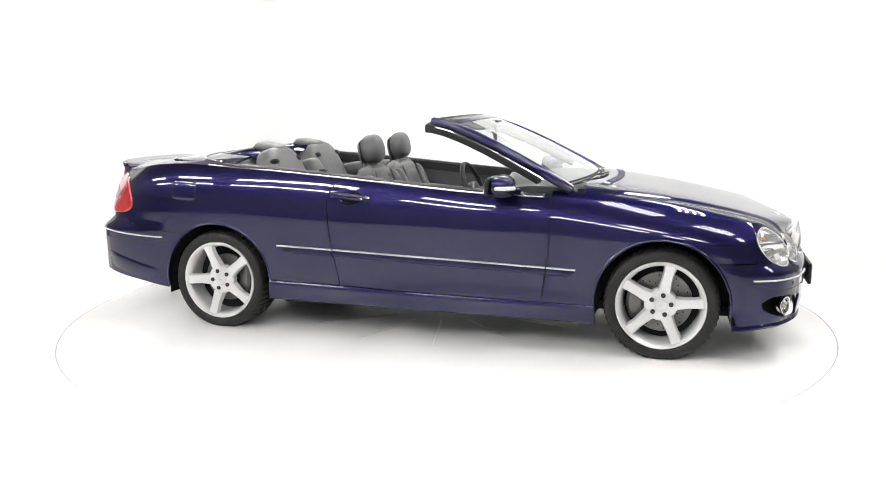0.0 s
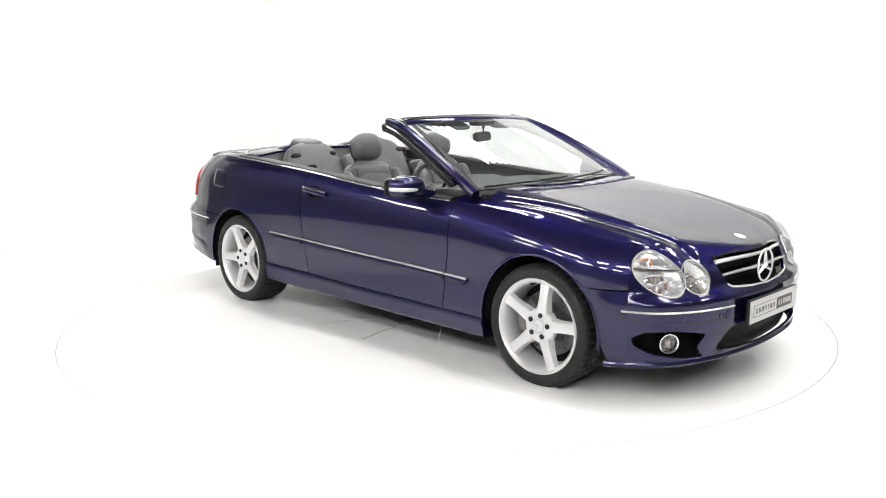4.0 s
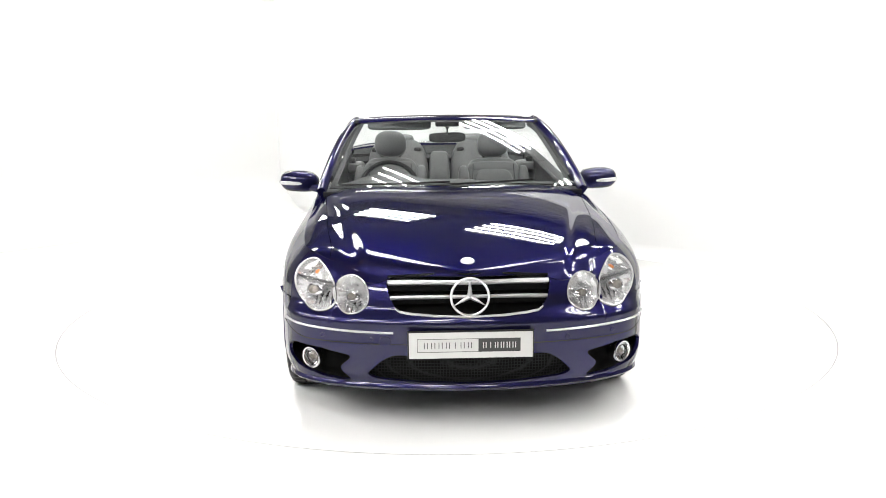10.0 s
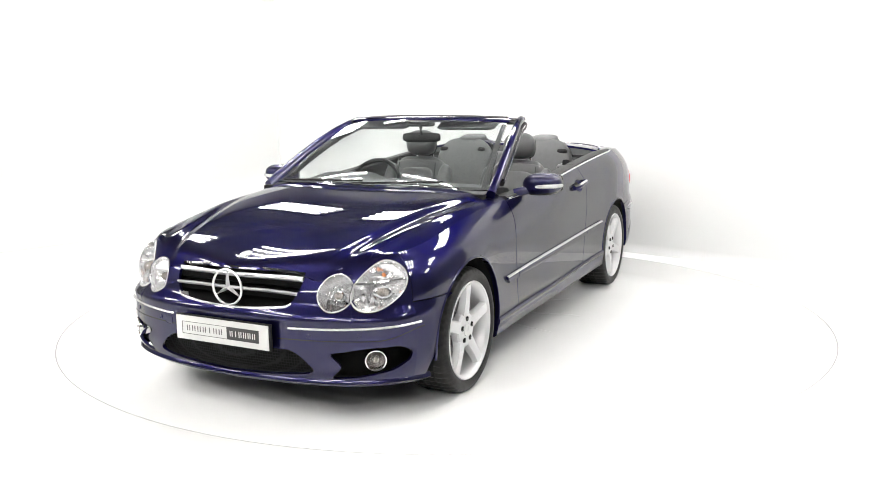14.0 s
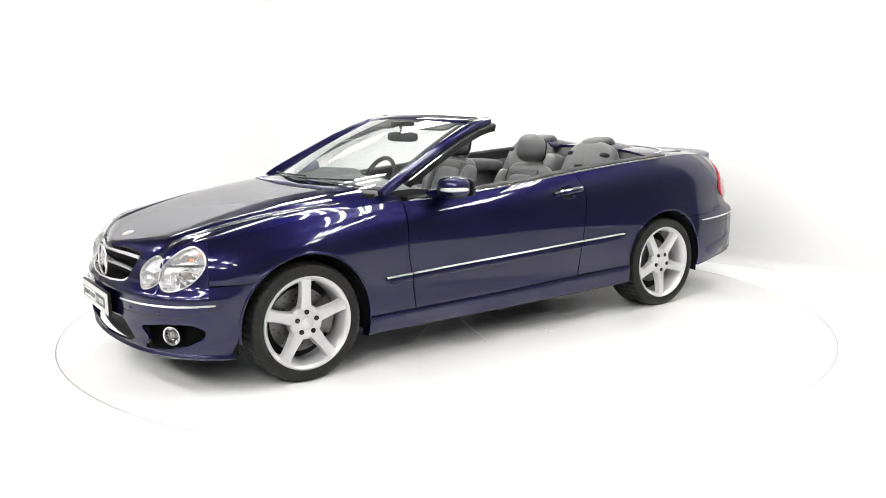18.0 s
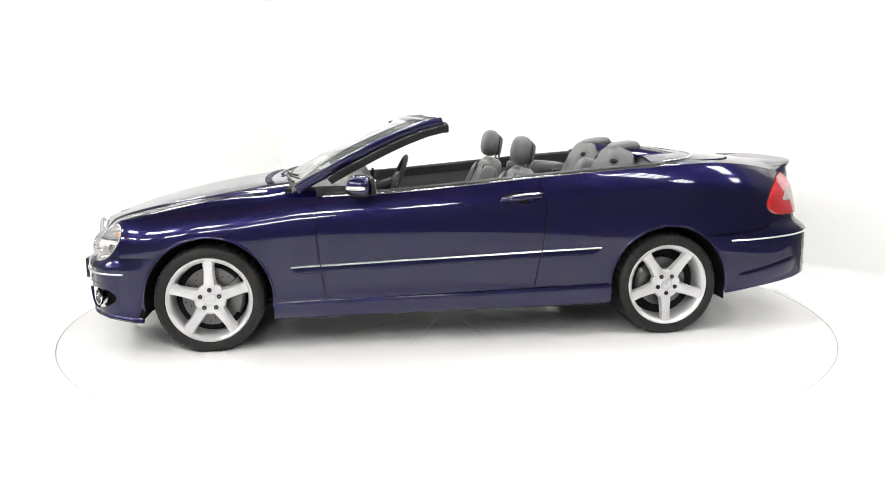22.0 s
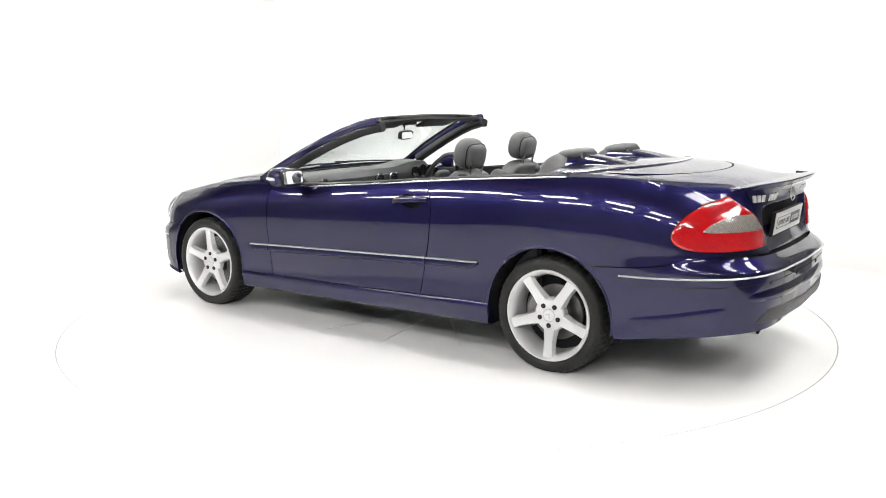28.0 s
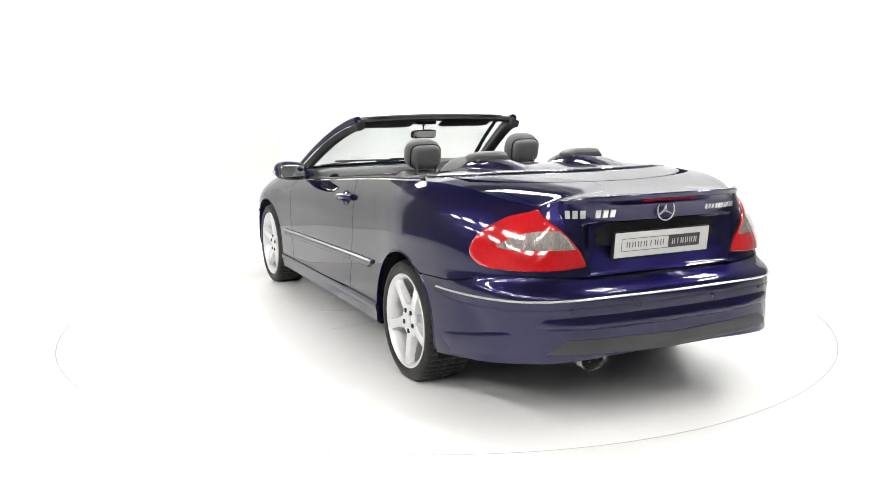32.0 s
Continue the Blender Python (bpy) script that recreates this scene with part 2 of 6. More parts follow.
def _plan():
    p = [Vector((*q, 0)) for q in PLAN]
    p = [Vector((p[1].x, -p[1].y, 0))] + p + [Vector((p[-2].x, -p[-2].y, 0))]
    out = []
    for i in range(1, len(p) - 2):
        a, b, c, d = p[i - 1:i + 3]
        t0, t1, t2 = (b - a).length ** 0.5, (c - b).length ** 0.5, (d - c).length ** 0.5
        m1 = ((b - a) / t0 - (c - a) / (t0 + t1) + (c - b) / t1) * t1
        m2 = ((c - b) / t1 - (d - b) / (t1 + t2) + (d - c) / t2) * t1
        for k in range(40):
            t = k / 40
            out.append(b * (2 * t**3 - 3 * t**2 + 1) + m1 * (t**3 - 2 * t**2 + t) + c * (3 * t**2 - 2 * t**3) + m2 * (t**3 - t**2))
    out.append(p[-2])
    c = np.array([(q.x, q.y) for q in out])
    # even steps, then rounded a little
    whole = np.r_[c[:0:-1] * [1, -1], c, c[-2:0:-1] * [1, -1]]
    d = np.r_[0, np.cumsum(np.hypot(*np.diff(whole, axis=0).T))]
    n0 = len(c) - 1
    k = np.linspace(d[0], d[-1], 4001)
    w = np.stack([np.interp(k, d, whole[:, 0]), np.interp(k, d, whole[:, 1])], 1)
    step, width = k[1] - k[0], 0.035
    m = int(4 * width / step)
    g = np.exp(-0.5 * (np.arange(-m, m + 1) * step / width) ** 2)
    g /= g.sum()
    w = np.stack([np.convolve(w[:, i], g, "same") for i in (0, 1)], 1)
    at = np.linspace(d[n0], d[n0 + len(c) - 1], 1600)
    c = np.stack([np.interp(at, k, w[:, i]) for i in (0, 1)], 1)
    c[0, 1] = c[-1, 1] = 0.0
    return c


_C = _plan()
_S = np.r_[0, np.cumsum(np.hypot(*np.diff(_C, axis=0).T))]
_T = np.gradient(_C, _S, axis=0)
for _ in range(6):
    _T[1:-1] = (_T[:-2] + _T[1:-1] * 2 + _T[2:]) / 4
_T /= np.hypot(*_T.T)[:, None]
S_END = float(_S[-1])
_TURN = int(np.argmax(_C[:, 1] > 0.86))


def s_x(x):
    """The way along the outline to the place x, counted from the nose."""
    return float(np.interp(-x, -_C[:, 0], _S))


def s_y(y):
    """The way to the place y on the nose."""
    return float(np.interp(y, _C[:_TURN, 1], _S[:_TURN])) if y >= 0 else float(y)


def s_ry(y):
    """The way to the place y on the tail."""
    n = len(_S) - 240
    return float(np.interp(y, _C[n:, 1][::-1], _S[n:][::-1])) if y >= 0 else S_END - y


# along the outline: height of the shoulder, how far it lies in, start and shape of the curve, depth of the bumper's shelf
_RIM = [(2.158, 0.692, 0.045, 0.50, 2.2, 0.022), (2.126, 0.673, 0.074, 0.50, 2.5, 0.045), (2.09, 0.694, 0.080, 0.50, 2.7, 0.050),
        (1.975, 0.742, 0.088, 0.50, 2.7, 0.052), (1.83, 0.757, 0.096, 0.54, 2.5, 0.015), (1.70, 0.772, 0.108, 0.58, 2.3, 0.0), (1.36, 0.824, 0.108, 0.60, 2.9, 0.0)]
_RIM2 = [(1.0, 0.862, 0.086, 0.60, 3.3, 0.0), (0.79, 0.874, 0.068, 0.60, 3.5, 0.0), (0.42, 0.885, 0.058, 0.60, 3.5, 0.0), (-0.08, 0.922, 0.057, 0.60, 3.5, 0.0),
         (-0.54, 0.963, 0.060, 0.60, 3.5, 0.0), (-0.97, 0.997, 0.068, 0.60, 4.2, 0.0), (-1.26, 1.016, 0.082, 0.60, 4.6, 0.0), (-1.63, 1.032, 0.100, 0.60, 4.6, 0.0)]
_RIM3 = [(-1.85, 1.020, 0.118, 0.61, 4.2, 0.005), (-2.05, 0.990, 0.132, 0.63, 3.2, 0.022), (-2.2, 0.966, 0.138, 0.66, 2.0, 0.046), (-2.30, 0.960, 0.125, 0.66, 1.8, 0.065),
         (-2.375, 0.985, 0.085, 0.66, 1.6, 0.075), (-2.413, 0.999, 0.055, 0.66, 1.6, 0.075), (-2.43, 1.005, 0.03, 0.66, 1.6, 0.075), (-2.435, 1.006, 0.02, 0.66, 1.6, 0.075)]
_ALL = _RIM + _RIM2 + _RIM3
RIM_Z, RIM_IN, RIM_Z0, RIM_P, SHELF = (Table([(s_x(r[0]), r[k]) for r in _ALL], 0.07) for k in (1, 2, 3, 4, 5))
REAR_IN = Line([(0.2, 0.10), (0.33, 0.025), (0.42, 0.0), (0.595, 0.0), (0.63, 0.016), (0.655, 0.055), (0.69, 0.098), (0.78, 0.122), (0.90, 0.116), (0.96, 0.094), (1.006, 0.055)])
BOTTOM = Table([(s_x(x), z) for x, z in ((2.158, 0.186), (1.95, 0.19), (1.72, 0.165), (0.99, 0.172), (0.0, 0.184), (-0.98, 0.205), (-1.72, 0.236), (-1.95, 0.270), (-2.15, 0.295), (-2.30, 0.318), (-2.43, 0.338))], 0.05)
_SA, _SB = s_x(-2.34), s_x(-2.43)
_MID = s_x(0.0)


def inset(s, z):
    z0, zs = RIM_Z0(s), RIM_Z(s)
    q = max(0.0, (z - z0) / (zs - z0))
    i = RIM_IN(s) * q ** RIM_P(s)
    i += SHELF(s) * (smooth(0.485, 0.555, z) if s < _MID else smooth(0.595, 0.675, z))
    w = smooth(_SA, _SB, s)
    if z < 0.32:
        i += 0.04 * ((0.32 - z) / 0.15) ** 2 * (1 - w)
    return i * (1 - w) + REAR_IN(z) * w if w else i


def skin(s, z, off=0.0):
    """A point of the left half's skin; s below 0 or past the tail goes on to the right half."""
    flip = 1.0
    if s < 0:
        s, flip = -s, -1.0
    elif s > S_END:
        s, flip = 2 * S_END - s, -1.0
    x, y = np.interp(s, _S, _C[:, 0]), np.interp(s, _S, _C[:, 1])
    tx, ty = np.interp(s, _S, _T[:, 0]), np.interp(s, _S, _T[:, 1])
    i = inset(s, z) - off
    return Vector((x - ty * i, (y + tx * i) * flip, z))


def skin_n(s, z):
    a = skin(s + 0.004, z) - skin(s - 0.004, z)
    b = skin(s, z + 0.004) - skin(s, z - 0.004)
    return b.cross(a).normalized() * -1.0 if (b.cross(a)).dot(skin(s, z) - Vector((0, 0, z))) < 0 else b.cross(a).normalized()


def on_skin(s, z, off=0.0):
    return skin(s, z) + skin_n(s, z) * off


def find_s(x, y, z):
    """The way along the outline whose skin lies nearest to a point."""
    best = min((s for s in np.linspace(0, S_END, 700)), key=lambda s: (skin(s, z) - Vector((x, y, z))).length)
    return float(best)


# the shoulder as a line in space, and the height of the upper faces between its two sides
_RS = np.linspace(0, S_END, 1500)
_RP = np.array([skin(s, RIM_Z(s)) for s in _RS])


def rim(x):
    """Half width and height of the shoulder at x."""
    return float(np.interp(-x, -_RP[:, 0], _RP[:, 1])), float(np.interp(-x, -_RP[:, 0], _RP[:, 2]))


NOSE_X, TAIL_X = float(_RP[0, 0]), float(_RP[-1, 0])
_HOOD = np.polyfit([0.7, 0.9, 1.07, 1.38, 1.65, 1.9, 1.995, 2.10], [0.966, 0.950, 0.931, 0.882, 0.823, 0.756, 0.727, 0.690], 4)
_DECK = np.polyfit([-1.25, -1.44, -1.67, -2.0, -2.2, -2.38], [1.077, 1.078, 1.066, 1.031, 1.013, 1.006], 4)


def CREST(x):
    return float(np.polyval(_HOOD if x > 0 else _DECK, x))


def crease(x):
    """Half width of the hood's raised middle, from the grille to the pillars."""
    return 0.405 + (2.06 - x) * 0.22


def swell(x, y):
    """Long ridges that run back from the headlights over hood and wings."""
    y, f = abs(y), smooth(0.80, 1.35, x)
    d = y - crease(x)
    fall = 0.013 * smooth(0.86, 1.3, x) * smooth(2.3, 1.95, x) * smooth(-0.003, 0.045, d) * (1 - 0.75 * smooth(0.045, 0.16, d))
    return f * (0.0055 * math.exp(-((d - 0.105) / 0.036) ** 2) + 0.006 * math.exp(-((y - 0.672 - (2.0 - x) * 0.045) / 0.040) ** 2)) - fall


def top(x, y, off=0.0):
    """The upper face over (x, y)."""
    yr, zr = rim(x)
    c = CREST(x)
    a = min(abs(y) / max(yr, 1e-3), 1.0)
    z = c - (c - zr) * a ** (6.0 if x > 0 else 3.4)
    if x > 0.8:
        z += swell(x, y)
    return Vector((x, y, z + off))


def flange(bm, loops, depth=0.014):
    """Turns a sheet's edge inwards, so that it shows its thickness."""
    bm.normal_update()
    edges = [e for e in bm.edges if e.is_boundary]
    inner = {}
    for e in edges:
        for v in e.verts:
            if v not in inner:
                inner[v] = bm.verts.new(v.co - v.normal * depth)
    for e in edges:
        a, b = e.verts
        f = e.link_faces[0]
        vs = list(f.verts)
        i = vs.index(a)
        if vs[(i + 1) % len(vs)] == b:
            a, b = b, a
        bm.faces.new((a, b, inner[b], inner[a]))


def inside(p, poly):
    x, y = p
    hit = False
    for i in range(len(poly)):
        (x1, y1), (x2, y2) = poly[i], poly[i - 1]
        if (y1 > y) != (y2 > y) and x < (x2 - x1) * (y - y1) / (y2 - y1) + x1:
            hit = not hit
    return hit


def nearest(p, poly):
    best, at = 1e9, p
    px, py = p
    for i in range(len(poly)):
        (x1, y1), (x2, y2) = poly[i - 1], poly[i]
        dx, dy = x2 - x1, y2 - y1
        t = min(max(((px - x1) * dx + (py - y1) * dy) / (dx * dx + dy * dy + 1e-12), 0), 1)
        qx, qy = x1 + t * dx, y1 + t * dy
        d = (qx - px) ** 2 + (qy - py) ** 2
        if d < best:
            best, at = d, (qx, qy)
    return at


def face_out(bm, away):
    """Turns a sheet so that it faces away from a point."""
    bm.normal_update()
    score = sum(f.normal.dot(f.calc_center_median() - Vector(away)) * f.calc_area() for f in bm.faces)
    if score < 0:
        bmesh.ops.reverse_faces(bm, faces=bm.faces)
    bm.normal_update()


def panel(ss, low, high, nz, holes=(), off=0.0, bound=None):
    """A body panel: columns at the ways ss, from low(s) to high(s), with holes cut by outlines in (s, z).
    bound(s, z) may shift a column sideways."""
    bm = bmesh.new()
    at = {}
    cols = []
    for s in ss:
        lo, hi = low(s), high(s)
        col = []
        for k in range(nz):
            z = lo + (hi - lo) * k / (nz - 1)
            q = (bound(s, z) if bound else s, z)
            v = bm.verts.new(skin(*q, off))
            at[v] = q
            col.append(v)
        cols.append(col)
    dead = []
    for i in range(len(cols) - 1):
        for k in range(nz - 1):
            f = bm.faces.new((cols[i][k], cols[i + 1][k], cols[i + 1][k + 1], cols[i][k + 1]))
            c = (sum(at[v][0] for v in f.verts) / 4, sum(at[v][1] for v in f.verts) / 4)
            if any(inside(c, h) for h in holes):
                dead.append(f)
    if dead:
        gone = set(dead)
        snap = {v for f in dead for v in f.verts if any(g not in gone for g in v.link_faces)}
        bmesh.ops.delete(bm, geom=dead, context="FACES")
        for v in snap:
            q = at[v]
            h = min(holes, key=lambda o: (nearest(q, o)[0] - q[0]) ** 2 + (nearest(q, o)[1] - q[1]) ** 2)
            n = nearest(q, h)
            v.co = skin(*n, off)
    face_out(bm, (0, 0, 0.45))
    flange(bm, None)
    return bm


def top_panel(xs, ya, yb, ny, off=0.0, both=False):
    """A panel of the upper faces between the half widths ya(x) and yb(x), or from side to side."""
    bm = bmesh.new()
    rows = []
    for x in xs:
        a, b = (-yb(x), yb(x)) if both else (ya(x), yb(x))
        rows.append([top(x, y, off) for y in spread(a, b, ny)])
    grid(bm, rows)
    bmesh.ops.remove_doubles(bm, verts=bm.verts, dist=1e-5)
    face_out(bm, (0, 0, -50))
    flange(bm, None)
    return bm


def disc(sc, zc, a, b, rot=0.0, rings=((0, 0), (1, 0)), n=36, p=2.0):
    """A round piece that follows the skin: rings of (share of the radius, height over the skin)."""
    bm = bmesh.new()
    cr, sr = math.cos(radians(rot)), math.sin(radians(rot))
    rows = []
    for r, h in rings:
        row = []
        for k in range(n):
            t = 2 * math.pi * k / n
            c, s_ = math.cos(t), math.sin(t)
            u, w = math.copysign(abs(c) ** (2 / p), c) * a * max(r, 1e-3), math.copysign(abs(s_) ** (2 / p), s_) * b * max(r, 1e-3)
            q = (sc + u * cr - w * sr, zc + u * sr + w * cr)
            row.append(on_skin(*q, h))
        rows.append(row)
    vs = grid(bm, rows, closed_v=True)
    for ring, (r, h) in ((vs[0], rings[0]), (vs[-1], rings[-1])):
        if r < 0.02:
            bmesh.ops.pointmerge(bm, verts=ring, merge_co=sum((v.co for v in ring), Vector()) / len(ring))
    face_out(bm, (0, 0, 0.45))
    return bm


def ellipse(sc, zc, a, b, rot=0.0, n=48):
    cr, sr = math.cos(radians(rot)), math.sin(radians(rot))
    return [(sc + a * math.cos(t) * cr - b * math.sin(t) * sr, zc + a * math.cos(t) * sr + b * math.sin(t) * cr) for t in (2 * math.pi * k / n for k in range(n))]


def patch(poly, off, edge=0.0, n=14, thick=None):
    """A flat-edged piece on the skin inside an outline in (s, z): rows between its lowest and highest height, with a rounded edge."""
    bm = bmesh.new()
    cs, cz = sum(p[0] for p in poly) / len(poly), sum(p[1] for p in poly) / len(poly)
    dense = []
    for i in range(len(poly)):
        (x1, y1), (x2, y2) = poly[i - 1], poly[i]
        m = max(1, int(math.hypot(x2 - x1, y2 - y1) / 0.015))
        dense += [(x1 + (x2 - x1) * k / m, y1 + (y2 - y1) * k / m) for k in range(m)]
    rings = [(1.0, -0.004), (1.0, off * 0.5), (0.985, off * 0.85), (0.96, off)] + [(0.96 * (1 - k / n), off) for k in range(1, n)]
    rows = [[on_skin(cs + (x - cs) * r, cz + (y - cz) * r, h) for x, y in dense] for r, h in rings]
    vs = grid(bm, rows, closed_v=True)
    cap(bm, vs[-1])
    bmesh.ops.recalc_face_normals(bm, faces=bm.faces)
    face_out(bm, (0, 0, 0.45))
    return bm


def rounded(poly, r=0.02, n=5):
    """Rounds an outline's corners."""
    out = []
    for i in range(len(poly)):
        a, b, c = Vector(poly[i - 1]), Vector(poly[i]), Vector(poly[(i + 1) % len(poly)])
        d = min(r, (a - b).length * 0.45, (c - b).length * 0.45)
        p, q = b + (a - b).normalized() * d, b + (c - b).normalized() * d
        for k in range(n + 1):
            t = k / n
            out.append(tuple(p * (1 - t) ** 2 + b * (2 * t * (1 - t)) + q * t * t))
    return out


def strip(path, profile, ends=False):
    """A moulding along a path of (s, z) on the skin; profile: (height, out); its ends may sink into the skin."""
    bm = bmesh.new()
    rows = []
    for i, (s, z) in enumerate(path):
        k = smooth(0, 0.25, min(i, len(path) - 1 - i) / len(path)) if ends else 1.0
        rows.append([on_skin(s, z + dz, (o + 0.004) * k - 0.004) for dz, o in profile])
    vs = grid(bm, rows, closed_v=True)
    cap(bm, vs[0][::-1])
    cap(bm, vs[-1])
    bmesh.ops.recalc_face_normals(bm, faces=bm.faces)
    return bm

# ---- the studio ----
# The room stands askew to the camera: BACK is the wall behind the car, SIDE the far one.
BACK, SIDE = Vector((0.653, 0.757, 0)), Vector((-0.757, 0.653, 0))
ROOM = (-11.0, 2.78, -8.0, 5.3)      # along BACK from, to; along SIDE from, to
HIGH = 3.55
WHITE_EDGE, WHITE_FRONT = -4.6, -8.5     # the white floor ends here on its two open sides


def in_room(a, b, z=0.0):
    return BACK * a + SIDE * b + Vector((0, 0, z))


def build_floor():
    bm = bmesh.new()
    n = 160
    rings = []
    for r in (TABLE_R + 0.002, TABLE_R + 0.25, 3.4, 6.0, 30.0):
        ring = []
        for k in range(n):
            a = 2 * math.pi * k / n
            p = Vector((math.cos(a), math.sin(a), 0)) * r
            u, v = p.dot(BACK), p.dot(SIDE)
            u, v = min(max(u, WHITE_FRONT), ROOM[1]), min(max(v, WHITE_EDGE), ROOM[3])
            ring.append(in_room(u, v))
        rings.append(ring)
    low = [Vector((p.x, p.y, -0.30)) for p in rings[0]]
    grid(bm, [low] + rings, closed_v=True)
    face_out(bm, (0, 0, -50))
    floor = part("floor", bm, WHITE_FLOOR)
    tagged(floor, "glossy white painted studio floor round the turntable", "floor", kind="structure")
    bm = bmesh.new()
    for a0, a1, b0, b1 in ((ROOM[0], WHITE_FRONT, ROOM[2], ROOM[3]), (WHITE_FRONT, ROOM[1], ROOM[2], WHITE_EDGE)):
        bm.faces.new([bm.verts.new(in_room(a, b)) for a, b in ((a0, b0), (a1, b0), (a1, b1), (a0, b1))])
    face_out(bm, (0, 0, -50))
    tagged(part("floor_hall", bm, HALL_FLOOR), "dark grey floor of the hall beyond the white floor", "floor", kind="structure")
    bm = bmesh.new()
    lathe(bm, [(0.001, -0.30), (TABLE_R + 0.2, -0.30)], n=64, axis="z")
    face_out(bm, (0, 0, -50))
    tagged(part("turntable_pit", bm, SHELL), "dark pit below the turntable's edge", "pit", kind="structure")
    bm = bmesh.new()
    inner = TABLE_R - EDGE
    lathe(bm, [(0.001, -0.05), (inner, -0.05), (inner, -0.002), (inner - 0.002, 0.0), (TABLE_R * 0.66, 0.0), (TABLE_R * 0.33, 0.0), (0.001, 0.0)], n=180, axis="z")
    table = tagged(part("turntable", bm, TABLE_WHITE, sharp=60), "round white painted turntable set flush in the floor", "turntable")
    # added grey ring: the shade of the table's gap is put into its colour
    bm = bmesh.new()
    lathe(bm, [(inner, -0.05), (TABLE_R, -0.05), (TABLE_R, -0.001), (inner + 0.0005, -0.001)], n=180, axis="z")
    part("edge_band", bm, GAP_GREY, table, "thin grey band put in for the shaded gap round the turntable")
    # welded seams between the table's plates
    for k in range(12):
        a = radians(11 + 30 * k)
        d = Vector((math.cos(a), math.sin(a), 0))
        bm = bmesh.new()
        sweep(bm, [d * r for r in (0.35, 0.65, 0.92)], [(-0.005, -0.001), (-0.003, 0.0022), (0.003, 0.0022), (0.005, -0.001)])
        part("seam", bm, SEAM, table)
    return table


def wall(name, a, b, material, label, cove=0.0, thick=0.2):
    """A wall from a to b, with its foot turned out into the floor by a cove, seen from its left."""
    bm = bmesh.new()
    d = (b - a).normalized()
    n = Vector((-d.y, d.x, 0))
    prof = [(0.0, 0.003)] if not cove else [(cove * (1 - math.sin(t)), 0.003 + cove * (1 - math.cos(t))) for t in spread(0, math.pi / 2, 10)]
    prof += [(0.0, HIGH), (-thick, HIGH), (-thick, 0.003)]
    rows = [[p + n * u + Vector((0, 0, z)) for u, z in prof] for p in (a, (a + b) / 2, b)]
    vs = grid(bm, rows, closed_v=True)
    cap(bm, vs[0])
    cap(bm, vs[-1][::-1])
    bmesh.ops.recalc_face_normals(bm, faces=bm.faces)
    return tagged(part(name, bm, material), label, "wall", kind="structure")


END_BACK, END_SIDE = -2.5, -1.5     # where the white walls end


def build_room():
    a0, a1, b0, b1 = ROOM
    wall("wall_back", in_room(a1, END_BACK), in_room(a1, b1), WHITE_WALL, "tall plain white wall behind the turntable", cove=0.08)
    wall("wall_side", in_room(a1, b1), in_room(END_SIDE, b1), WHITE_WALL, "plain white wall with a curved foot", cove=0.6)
    wall("wall_back_far", in_room(a1, b0), in_room(a1, END_BACK), GREY_WALL, "dark grey hall wall beside the white wall")
    wall("wall_side_far", in_room(END_SIDE, b1), in_room(a0, b1), GREY_WALL, "dark grey hall wall beside the white wall")
    wall("wall_front", in_room(a0, b1), in_room(a0, b0), PALE_WALL, "grey wall at the far end of the hall")
    wall("wall_end", in_room(a0, b0), in_room(a1, b0), GREY_WALL, "dark grey side wall of the hall")
    bm = bmesh.new()
    block(bm, in_room((a0 + a1) / 2, (b0 + b1) / 2, HIGH + 0.1), (a1 - a0 + 0.4, b1 - b0 + 0.4, 0.2), tilt(rz=math.degrees(math.atan2(BACK.y, BACK.x))))
    for k in range(int((a1 - a0) / 0.30)):
        block(bm, in_room(a0 + 0.15 + 0.30 * k, (b0 + b1) / 2, HIGH - 0.011), (0.282, b1 - b0 - 0.1, 0.020), tilt(rz=math.degrees(math.atan2(BACK.y, BACK.x))))
    tagged(part("ceiling", bm, CEILING), "dark panelled ceiling of the hall", "ceiling", kind="structure")


def build_lamps():
    """Ceiling lamps with four tubes each, in rows across the hall."""
    turn = math.degrees(math.atan2(SIDE.y, SIDE.x))
    first = None
    for a, b in LAMPS:
        m = Matrix.Translation(in_room(a, b, HIGH)) @ pose(0, 0, 0, 0, 0, turn)
        if first:
            copy_thing(first, m)
            continue
        first = new("ceiling_lamp")
        tagged(first, "dark ceiling lamp with four long fluorescent tubes", "lamp", "ceiling lamps of the hall")
        bm = bmesh.new()
        block(bm, (0, 0, -0.03), (LAMP_LONG + 0.1, 0.58, 0.06), bevel=0.01)
        part("housing", bm, FITTING, first)
        for k in range(4):
            bm = bmesh.new()
            block(bm, (0, (k - 1.5) * 0.135, -0.085), (LAMP_LONG, 0.034, 0.034), bevel=0.012)
            part("tube", bm, TUBE, first)
        first.matrix_basis = m


LAMP_LONG = 1.15


def build_panelling():
    """Grey planks across the upper part of the two white walls, over the white."""
    a0, a1, b0, b1 = ROOM
    for a, b, name in ((in_room(a1, END_BACK), in_room(a1, b1), "panelling_back"), (in_room(a1, b1), in_room(END_SIDE, b1), "panelling_side")):
        d = (b - a).normalized()
        n = Vector((-d.y, d.x, 0))
        bm = bmesh.new()
        z = WHITE_TOP
        while z < HIGH - 0.02:
            h = min(0.145, HIGH - z - 0.004)
            block(bm, (a + b) / 2 + n * 0.022 + Vector((0, 0, z + h / 2)), ((b - a).length - 0.12, 0.030, h), tilt(rz=math.degrees(math.atan2(d.y, d.x))))
            z += 0.155
        tagged(part(name, bm, PANELLING), "grey horizontal planks over the white wall", "panelling", kind="structure")


